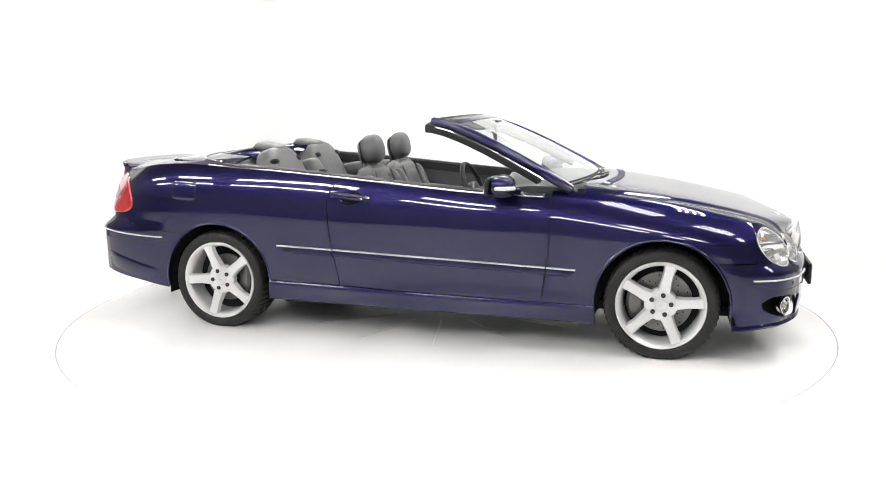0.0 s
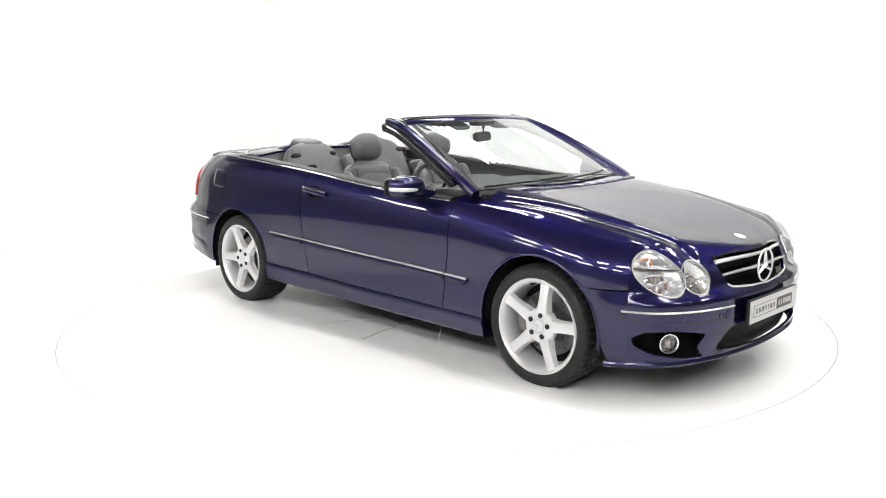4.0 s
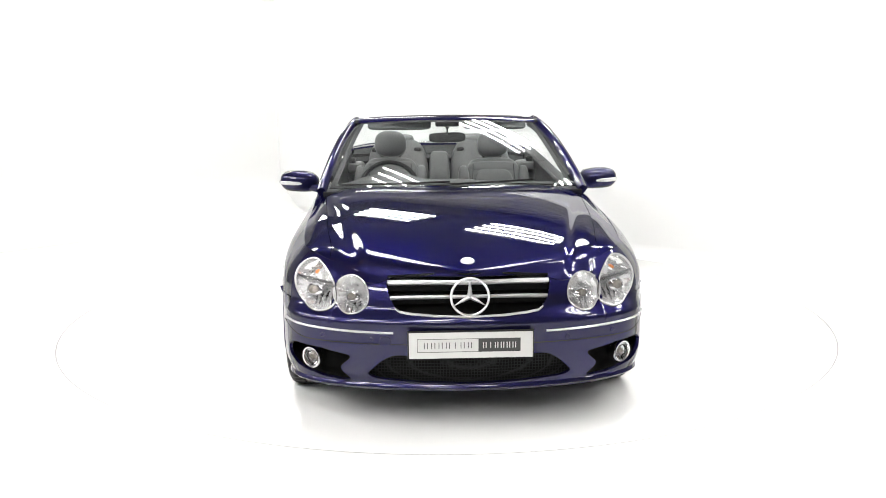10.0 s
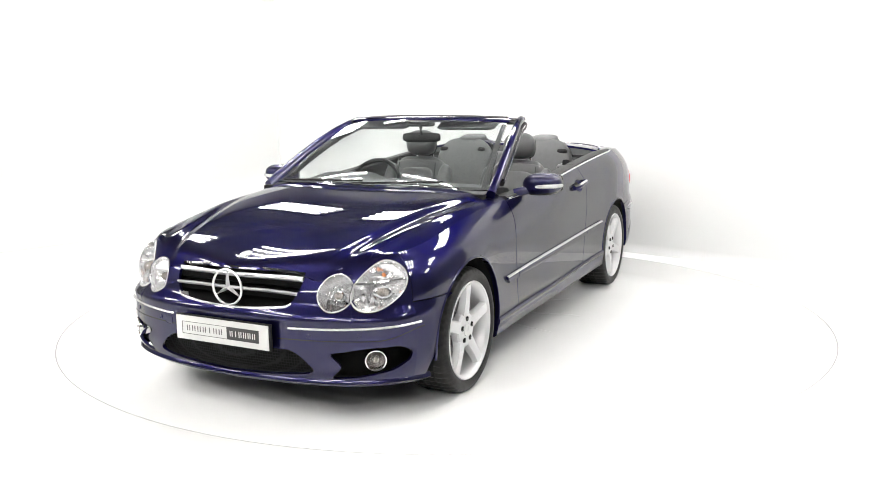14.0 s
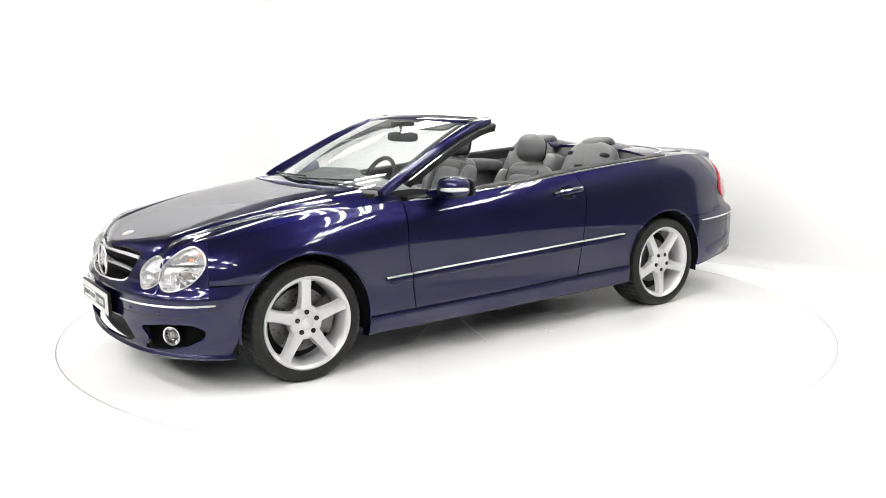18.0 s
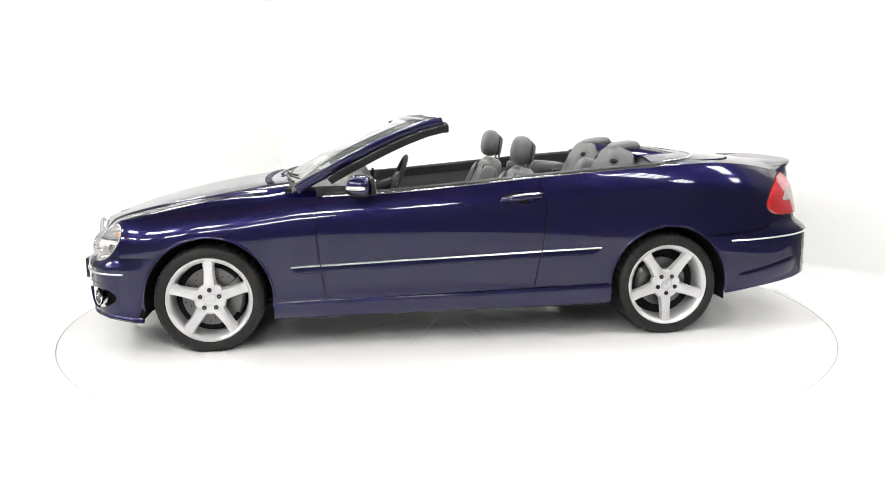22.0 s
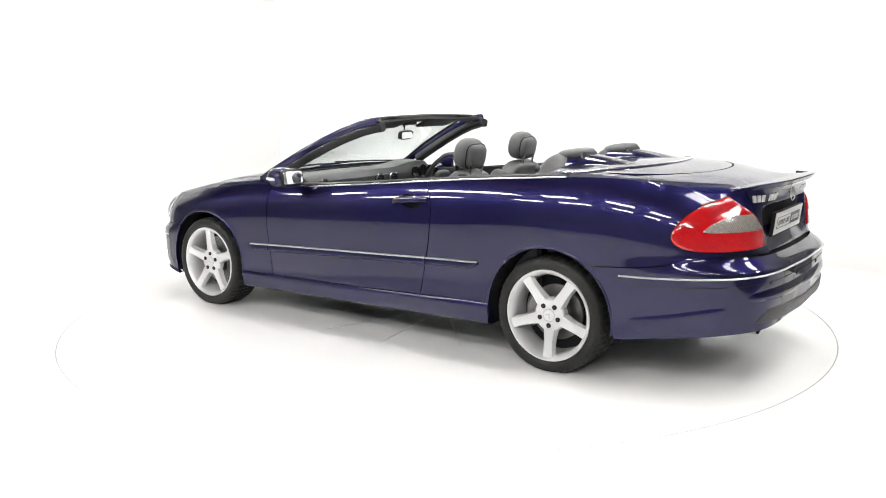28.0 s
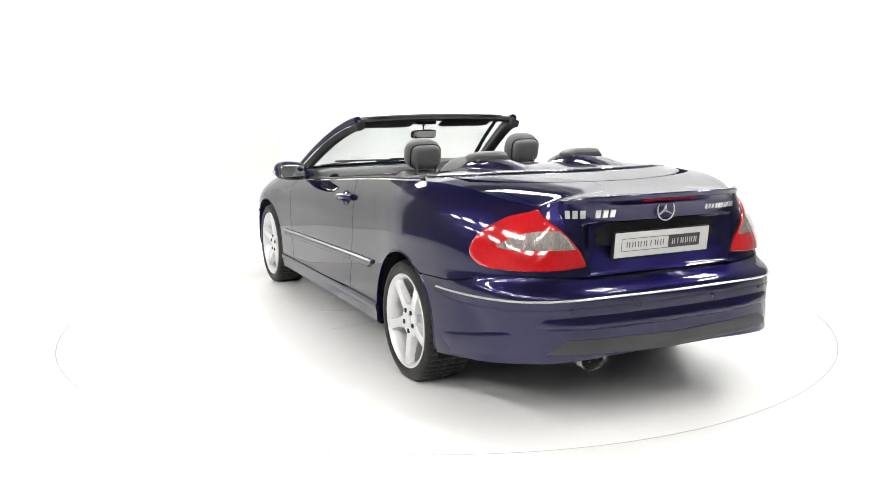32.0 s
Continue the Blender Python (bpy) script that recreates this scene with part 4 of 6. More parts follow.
    if front:
        bm = bmesh.new()
        for k in range(30):
            a = 2 * math.pi * k / 30
            rr = 0.108 + 0.022 * (k % 3)
            lathe(bm, [(0.0045, yo - 0.1112), (0.001, yo - 0.1112)], n=8, centre=(rr * math.cos(a), 0, rr * math.sin(a)))
        tagged(part("disc_holes", done(bm), SHELL, wheel), kind="stuff")
    bm = bmesh.new()
    rows = []
    for f in spread(-1, 1, 13):
        a = radians((178 if front else 0) + 34 * f)
        ri, ro = 0.10, rd + 0.022
        w = 0.035 * (1 - 0.3 * f * f)
        rows.append([Vector((q * math.cos(a), yo - 0.112 + h, q * math.sin(a))) for q, h in ((ri, -0.01), (ri, w * 0.7), (ri + 0.015, w), (ro - 0.015, w), (ro, w * 0.6), (ro, -0.04))])
    vs = grid(bm, rows, closed_v=True)
    cap(bm, vs[0])
    cap(bm, vs[-1])
    bmesh.ops.recalc_face_normals(bm, faces=bm.faces)
    part("brake_caliper", done(bm), STEEL, wheel, "silver brake caliper")
    # dark disc added for the shade inside the wheel, behind the spokes
    bm = bmesh.new()
    lathe(bm, [(0.206, yo - 0.142), (0.001, yo - 0.142)], n=40)
    part("backing_plate", done(bm), SHELL, wheel)
    return wheel


build_wheel(AXLE_F, 1, 0)
build_wheel(AXLE_F, -1, 60)
build_wheel(AXLE_R, 1, 36)
build_wheel(AXLE_R, -1, 20)


# ---- lamps, grille, trim ----
def build_headlights():
    for sg in (1, -1):
        def fit(bm):
            return bm if sg > 0 else mirrored(bm)
        lamp = None
        for (s, z, a, b, rot), big in ((HEAD_O, True), (HEAD_I, False)):
            bowl = [(1.0, -0.004), (0.99, -0.03), (0.92, -0.05), (0.72, -0.066), (0.45, -0.082), (0.2, -0.09), (0.0, -0.092)]
            bm = fit(disc(s, z, a, b, rot, bowl, 22))
            o = part("headlight" if lamp is None else "inner_reflector", bm, REFLECTOR, lamp or car, "clear twin round headlight with silver reflector" if lamp is None else "", 2.0)
            lamp = lamp or o
            bm = fit(disc(s, z, a, b, rot, [(1.025, -0.012), (1.025, 0.0020), (1.010, 0.005), (0.975, 0.004), (0.955, -0.010), (0.945, -0.034)], 56))
            part("bezel", bm, SATIN, lamp)
            bm = fit(disc(s, z, a, b, rot, [(1.048, -0.010), (1.048, 0.0006), (1.02, 0.0010)], 56))
            part("lamp_gasket", bm, BLACK, lamp)
            bm = fit(disc(s, z, a, b, rot, [(0.985, 0.001), (0.93, 0.009), (0.8, 0.018), (0.6, 0.025), (0.35, 0.029), (0.0, 0.031)], 48))
            glass = part("lens", bm, LENS, lamp)
            glass.visible_shadow = False
            # bulb with its shield, and facets
            bm = fit(disc(s + (0.012 if big else 0.004), z - (0.022 if big else 0.006), a * 0.34, b * 0.34, 0, [(1.0, -0.062), (0.98, -0.05), (0.8, -0.046), (0.3, -0.044), (0.0, -0.043)], 28))
            part("projector", bm, CHROME, lamp)
            bm = fit(disc(s + (0.012 if big else 0.004), z - (0.022 if big else 0.006), a * 0.22, b * 0.22, 0, [(1.0, -0.042), (0.6, -0.036), (0.0, -0.033)], 24))
            part("projector_glass", bm, SMOKE, lamp)
            bm = bmesh.new()
            for k in range(9 if big else 7):
                f = (k + 0.5) / (9 if big else 7) * 2 - 1
                w = a * 0.8 * math.sqrt(1 - f * f)
                q = [on_skin(s + f * a * 0.82 + dx, z + dz, h) for dx, dz, h in ((-0.008, -b * 0.86 * math.sqrt(1 - f * f * 0.9), -0.052), (0.008, -b * 0.86 * math.sqrt(1 - f * f * 0.9), -0.058), (0.008, -b * 0.30, -0.076), (-0.008, -b * 0.30, -0.070))]
                bm.faces.new([bm.verts.new(p) for p in q])
            part("reflector_flutes", fit(bm), CHROME, lamp)
            if big:
                bm = fit(strip([(s + a * 0.86 * f, z + b * 0.22 + 0.010 * f) for f in spread(-1, 1, 14)], [(-0.004, -0.052), (0.004, -0.052), (0.004, -0.022), (-0.004, -0.022)]))
                part("divider", bm, CHROME, lamp)
                bm = fit(disc(s + 0.03, z + b * 0.62, 0.013, 0.009, 0, [(1.0, -0.05), (0.6, -0.044), (0.0, -0.042)], 16))
                part("indicator_bulb", bm, AMBER, lamp, "orange indicator bulb")


def build_nose():
    # grille
    bm = bmesh.new()
    rows = [[skin(s, z, -0.06) for z in spread(0.49, 0.70, 8)] for s in spread(-0.42, 0.42, 40)]
    grid(bm, rows)
    face_out(bm, (0, 0, 0.45))
    g = part("grille", bm, PITCH, car, "black radiator grille with chrome bars and star")
    half = [(-0.008, -0.045), (-0.008, 0.000), (-0.002, 0.010), (0.003, 0.010), (0.0065, 0.003), (0.0065, -0.045)]
    for z0, wide, dip in ((0.652, 0.362, 0.006), (0.592, 0.345, 0.008)):
        bm = strip([(s_y(abs(f) * wide) * (1 if f > 0 else -1), z0 + dip - dip * 1.4 * f * f) for f in spread(-1, 1, 41)], half)
        part("grille_bar", bm, SATIN, g, "chrome bar")
        bm = strip([(s_y(abs(f) * wide) * (1 if f > 0 else -1), z0 - 0.022 + dip - dip * 1.4 * f * f) for f in spread(-1, 1, 41)], [(-0.008, -0.05), (-0.008, -0.022), (0.012, -0.012), (0.012, -0.05)])
        part("grille_fin", bm, PITCH, g)
    low = [(0.322, 0.546), (0.30, 0.533), (0.25, 0.527), (0.15, 0.520), (0.0, 0.516)]
    path = [(s_y(y), z) for y, z in low]
    path = path + [(-s, z) for s, z in path[-2::-1]]
    part("grille_bar", strip(path, [(dz * 0.6, min(o, 0.006)) for dz, o in half]), SATIN, g, "chrome lower bar")
    path = [(s_y(y), z) for y, z in ((0.366, 0.668), (0.18, 0.683), (0.0, 0.687))]
    part("grille_rail", strip(path + [(-s, z) for s, z in path[-2::-1]], [(-0.004, -0.03), (-0.004, 0.002), (0.004, 0.003), (0.004, -0.03)]), GLOSS_BLACK, g)
    star(g, (skin(0, 0.60).x + 0.012, 0, 0.600), 0.080, 1)
    # badge on the hood
    bm = bmesh.new()
    lathe(bm, [(0.031, -0.004), (0.031, 0.002), (0.027, 0.004), (0.024, 0.003), (0.001, 0.0035)], n=36, axis="z")
    n = (top(2.012, 0) - top(1.972, 0)).cross(Vector((0, 1, 0))).normalized()
    q = Vector((0, 0, 1)).rotation_difference(n if n.z > 0 else -n).to_matrix().to_4x4()
    bm.transform(Matrix.Translation(top(1.992, 0)) @ q)
    part("hood_badge", bm, SATIN, hood, "round chrome badge")
    # lower intake and fog lamp recesses
    bm = bmesh.new()
    rows = [[skin(s, z, -0.05) for z in spread(0.20, 0.37, 8)] for s in spread(-0.5, 0.5, 40)]
    grid(bm, rows)
    face_out(bm, (0, 0, 0.45))
    part("intake_mesh", bm, MESH, front_bumper, "black honeycomb intake mesh")

    def recess():
        bm = bmesh.new()
        rows = [[skin(s, z, -0.055) for z in spread(0.20, 0.385, 8)] for s in spread(s_y(0.44), s_y(0.815), 24)]
        grid(bm, rows)
        face_out(bm, (0, 0, 0.45))
        return bm
    both("fog_recess", recess, PITCH, front_bumper)
    fs, fz = FOG

    def ring():
        return disc(fs, fz, 0.050, 0.050, 0, [(1.0, -0.055), (1.0, -0.006), (0.94, 0.002), (0.84, 0.0), (0.80, -0.012)], 40)
    rings = both("fog_lamp", ring, CHROME, label="round fog lamp with chrome ring")
    for r, sg in zip(rings, (1, -1)):
        bm = disc(fs, fz, 0.042, 0.042, 0, [(1.0, -0.010), (0.7, -0.028), (0.4, -0.036), (0.0, -0.040)], 30)
        part("fog_reflector", bm if sg > 0 else mirrored(bm), CHROME, r)
        bm = disc(fs, fz, 0.016, 0.016, 0, [(1.0, -0.035), (0.8, -0.018), (0.0, -0.014)], 18)
        part("fog_bulb", bm if sg > 0 else mirrored(bm), SMOKE, r)
        bm = disc(fs, fz, 0.042, 0.042, 0, [(1.0, -0.008), (0.6, -0.002), (0.0, 0.0)], 30)
        g2 = part("lens", bm if sg > 0 else mirrored(bm), LENS, r)
        g2.visible_shadow = False
    # chrome strips, seams, sensors
    def chrome():
        a, b = find_s(1.823, 0.811, 0.457), s_y(0.325)
        return strip([(a + (b - a) * f, 0.459 - 0.010 * smooth(0, 1, f)) for f in spread(0, 1, 40)], [(-0.0052, -0.004), (-0.0045, 0.004), (0.0, 0.008), (0.0045, 0.004), (0.0052, -0.004)])
    both("bumper_strip", chrome, SATIN, front_bumper, "chrome bumper strip")

    def seam():
        a, b = find_s(1.80, 0.82, 0.43), s_y(0.27)
        return strip([(a + (b - a) * f, 0.437 - 0.038 * smooth(0.0, 0.35, f)) for f in spread(0, 1, 40)], [(-0.0022, -0.004), (-0.0022, 0.0006), (0.0022, 0.0006), (0.0022, -0.004)])
    both("bumper_seam", seam, SHELL, front_bumper)
    for y, z in ((0.42, 0.418), (0.63, 0.425)):
        both("parking_sensor", lambda: disc(s_y(y), z, 0.011, 0.011, 0, [(1.0, -0.002), (0.98, 0.002), (0.85, 0.003), (0.75, 0.0015), (0.0, 0.0025)], 20), PAINT, front_bumper)
    part("tow_cover", disc(-s_y(0.36), 0.412, 0.026, 0.022, 0, [(1.0, -0.002), (0.97, 0.0016), (0.9, 0.0018), (0.88, 0.0003), (0.86, 0.0016), (0.0, 0.002)], 28, p=3.0), PAINT, front_bumper)
    # lower lip
    def lip():
        return strip([(s, BOTTOM(s) + 0.022) for s in spread(0.0, s_x(1.74), 60)], [(-0.016, -0.02), (-0.014, 0.006), (-0.002, 0.012), (0.008, 0.004), (0.012, -0.006)])
    both("bumper_lip", lip, PAINT, front_bumper)


def star(parent, at, r, way):
    """A ring with three tapering points."""
    bm = bmesh.new()
    path = [(at[0], at[1] + r * math.cos(t) * way, at[2] + r * math.sin(t)) for t in (2 * math.pi * k / 48 for k in range(48))]
    sweep(bm, path, circle(r * 0.068, 10), up=(1, 0, 0), closed=True)
    ring = part("star_ring", bm, SATIN, parent, "chrome ring with three-pointed star")
    for k in range(3):
        a = radians(90 + 120 * k)
        d, e = Vector((0, math.cos(a), math.sin(a))), Vector((0, -math.sin(a), math.cos(a)))
        bm = bmesh.new()
        c = Vector(at)
        w = r * 0.15
        pts = [c + d * r * 0.97 + e * w * 0.12, c + d * r * 0.97 - e * w * 0.12, c - e * w, c - d * w * 0.6, c + e * w]
        f = [bm.verts.new(p + Vector((-0.006 * way, 0, 0))) for p in pts]
        tip, mid = bm.verts.new(c + d * r * 0.96 + Vector((0.003 * way, 0, 0))), bm.verts.new(c + Vector((r * 0.14 * way, 0, 0)))
        bm.faces.new((f[0], tip, mid, f[4]))
        bm.faces.new((tip, f[1], f[2], mid))
        bm.faces.new((f[2], f[3], mid))
        bm.faces.new((f[3], f[4], mid))
        bm.faces.new(f[::-1])
        bmesh.ops.recalc_face_normals(bm, faces=bm.faces)
        part("star_point", bm, SATIN, parent)


def build_plate(parent, x, z, way, wide=0.52, high=0.111, lean=0.0):
    """A dealer's plate: bars stand for its two words, one on white, one on dark."""
    m = tilt(ry=lean)

    def put(name, y, zz, w, h, d, material, parent_, bevel=0.0, label=""):
        bm = bmesh.new()
        block(bm, Vector((x, 0, z)) + m @ Vector((d * way, y * way, zz)), (0.003, w, h), m, bevel)
        return part(name, bm, material, parent_, label)
    bm = bmesh.new()
    block(bm, Vector((x - 0.009 * way, 0, z)), (0.018, wide + 0.012, high + 0.010), m, 0.004)
    holder = part("plate_holder", bm, BLACK, parent, "black holder with white dealer plate")
    put("plate", 0, 0, wide, high, 0.0018, PLATE, holder, 0.001, "white plate with dark field")
    ih, x0, x1, xm = high * 0.52, -wide * 0.432, wide * 0.40, wide * 0.06
    put("dark_field", (xm + x1) / 2, 0, x1 - xm, ih, 0.0035, PLATE_DARK, holder)
    for y, zz, w, h in (((x0 + xm) / 2, ih / 2 - 0.001, xm - x0, 0.002), ((x0 + xm) / 2, -ih / 2 + 0.001, xm - x0, 0.002), (x0, 0, 0.002, ih)):
        put("frame_line", y, zz, w, h, 0.0035, INK, holder)
    for first, last, n, slim, ink, out in ((x0, xm, 7, 4, INK, 0.0036), (xm, x1, 6, 1, PLATE, 0.0056)):
        step = (last - first) * 0.84 / n
        for k in range(n):
            y = first + (last - first) * 0.08 + step * (k + 0.5)
            for side in ((0,) if k == slim else (-1, 1)):
                put("bar", y + side * step * 0.22, 0, 0.0036, 0.0255, out, ink, holder)
    return holder


def build_sides():
    for sg, door, fender, quarter in ((1, doors[0], fenders[0], quarters[0]), (-1, doors[1], fenders[1], quarters[1])):
        def fit(bm):
            return bm if sg > 0 else mirrored(bm)

        def zs(x):
            return 0.478 + (0.893 - x) * (0.544 - 0.478) / (0.893 + 0.933)
        for a, b, own in ((0.893, DOOR_F(0.487) + 0.003, fender), (DOOR_F(0.487) - 0.003, DOOR_R(0.534) + 0.003, door), (DOOR_R(0.534) - 0.003, -0.933, quarter)):
            n = max(6, int(abs(a - b) / 0.04))

            def cut(x):
                return min(1.0, (0.910 - x) / 0.05, (x + 0.95) / 0.05)
            rows = spread(a, b, n)
            bm = bmesh.new()
            prof = [(0.006, -0.004), (0.005, 0.012), (-0.004, 0.015), (-0.033, 0.015), (-0.038, 0.010), (-0.039, -0.004)]
            vs = grid(bm, [[on_skin(s_x(x), zs(x) + dz * (cut(x) if dz < 0 else 1), o) for dz, o in prof] for x in rows], closed_v=True)
            cap(bm, vs[0])
            cap(bm, vs[-1])
            bmesh.ops.recalc_face_normals(bm, faces=bm.faces)
            mould = part("side_moulding", fit(bm), PAINT, own, "blue side moulding with chrome edge")
            bm = strip([(s_x(x), zs(x)) for x in rows], [(-0.003, 0.010), (-0.002, 0.017), (0.001, 0.019), (0.005, 0.015), (0.0065, 0.004)])
            part("chrome_edge", fit(bm), SATIN, mould)
        # handle
        s, z, a, b, rot = CUP
        bm = disc(s, z, a, b, rot, [(1.0, -0.001), (0.96, -0.008), (0.8, -0.020), (0.5, -0.026), (0.0, -0.028)], 36)
        part("handle_cup", fit(bm), PAINT, door)
        path = []
        for f in spread(0, 1, 16):
            x = -0.330 - 0.242 * f
            path.append((s_x(x), 0.839 + 0.024 * f, 0.010 + 0.030 * (1 - (2 * f - 1) ** 4)))
        bm = bmesh.new()
        rows = []
        for s_, z_, o in path:
            rows.append([on_skin(s_, z_ + dz, o + d) for dz, d in ((-0.014, -0.010), (-0.016, 0.0), (-0.008, 0.008), (0.007, 0.008), (0.014, 0.0), (0.013, -0.010))])
        vs = grid(bm, rows, closed_v=True)
        cap(bm, vs[0])
        cap(bm, vs[-1])
        bmesh.ops.recalc_face_normals(bm, faces=bm.faces)
        h = part("door_handle", fit(bm), PAINT, door, "blue door handle with chrome bar")
        bm = bmesh.new()
        rows = [[on_skin(s_, z_ + dz, o + d) for dz, d in ((0.002, 0.006), (0.005, 0.0105), (0.011, 0.0085), (0.0155, 0.001), (0.012, -0.002))] for s_, z_, o in path]
        vs = grid(bm, rows, closed_v=True)
        cap(bm, vs[0])
        cap(bm, vs[-1])
        bmesh.ops.recalc_face_normals(bm, faces=bm.faces)
        part("handle_chrome", fit(bm), CHROME, h)
        # belt: chrome line and dark ledge
        for a0, b0, own in ((0.70, -0.535, door), (-0.541, -1.42, quarter)):
            xs = spread(a0, b0, 40)
            bm = bmesh.new()
            rows = []
            for x in xs:
                y, zr = rim(x)
                rows.append([Vector((x, y + dy, zr + dz)) for dy, dz in ((0.003, -0.002), (0.0034, 0.001), (0.002, 0.0045), (-0.002, 0.006), (-0.0085, 0.006), (-0.0085, -0.004))])
            vs = grid(bm, rows, closed_v=True)
            cap(bm, vs[0])
            cap(bm, vs[-1])
            bmesh.ops.recalc_face_normals(bm, faces=bm.faces)
            part("belt_chrome", fit(bm), CHROME, own, "chrome belt line")
            bm = bmesh.new()
            rows = []
            for x in xs:
                y, zr = rim(x)
                w = smooth(-1.42, -1.2, x)
                rows.append([Vector((x, y + dy, zr + dz)) for dy, dz in ((-0.008, -0.01), (-0.009, 0.011), (-0.018, 0.015), (-0.03 - 0.05 * w, 0.016), (-0.036 - 0.055 * w, 0.004), (-0.036 - 0.055 * w, -0.06))])
            vs = grid(bm, rows, closed_v=True)
            cap(bm, vs[0])
            cap(bm, vs[-1])
            bmesh.ops.recalc_face_normals(bm, faces=bm.faces)
            part("belt_ledge", fit(bm), SOFT, own, "black padded door top")
        # mirror
        c = Vector((0.487, 0.900, 0.945))
        bm = bmesh.new()
        pad(bm, c, (0.150, 0.230, 0.128), 0.78, 0.70, tilt(rz=-8, rx=4), 20, 32)
        mir = part("door_mirror", fit(bm), PAINT, door, "blue door mirror with clear indicator strip")
        bm = bmesh.new()
        pad(bm, c + Vector((-0.002, 0.0, -0.032)), (0.125, 0.200, 0.062), 0.7, 0.7, tilt(rz=-10, rx=4), 16, 28)
        part("mirror_base", fit(bm), BLACK, mir)
        bm = bmesh.new()
        pad(bm, c + Vector((0.008, 0.022, -0.008)), (0.146, 0.200, 0.034), 0.6, 0.8, tilt(rz=-12, rx=3), 14, 32)
        part("indicator", fit(bm), LAMP_WHITE, mir, "clear indicator strip")
        bm = bmesh.new()
        sweep(bm, [(0.53, 0.745, 0.895), (0.515, 0.79, 0.905), (0.50, 0.85, 0.92)], round_profile(0.075, 0.05, 0.02))
        part("mirror_arm", fit(bm), PAINT, mir)
        bm = bmesh.new()
        pad(bm, c + Vector((-0.064, 0.006, 0.002)), (0.030, 0.190, 0.100), 0.35, 0.5, tilt(rz=4, ry=9), 12, 28)
        part("mirror_rim", fit(bm), BLACK, mir)
        bm = bmesh.new()
        pad(bm, c + Vector((-0.0765, 0.007, 0.002)), (0.010, 0.168, 0.082), 0.2, 0.5, tilt(rz=4, ry=9), 12, 28)
        part("mirror_glass", fit(bm), MIRROR, mir)
    # fuel flap on the right
    bm = disc(s_x(-1.572), 0.873, 0.090, 0.064, 3, [(1.0, -0.002), (0.995, 0.0012), (0.97, 0.0022), (0.5, 0.0024), (0.0, 0.0025)], 48, p=4.5)
    part("fuel_flap", mirrored(bm), PAINT, quarters[1])
    bm = disc(s_x(-1.572), 0.873, 0.0935, 0.0675, 3, [(1.0, -0.003), (1.0, 0.0004), (0.9, 0.0005)], 48, p=4.5)
    part("flap_seam", mirrored(bm), SHELL, quarters[1])


TAIL_LAMP = [(-2.165, 0.540, 0.951), (-2.222, 0.475, 0.870), (-2.262, 0.430, 0.780), (-2.30, 0.400, 0.712), (-2.26, 0.50, 0.704), (-2.19, 0.61, 0.700), (-2.10, 0.700, 0.700),
             (-2.04, 0.748, 0.710), (-1.995, 0.772, 0.735), (-1.982, 0.777, 0.768), (-1.998, 0.768, 0.812), (-2.04, 0.73, 0.868), (-2.10, 0.655, 0.920)]


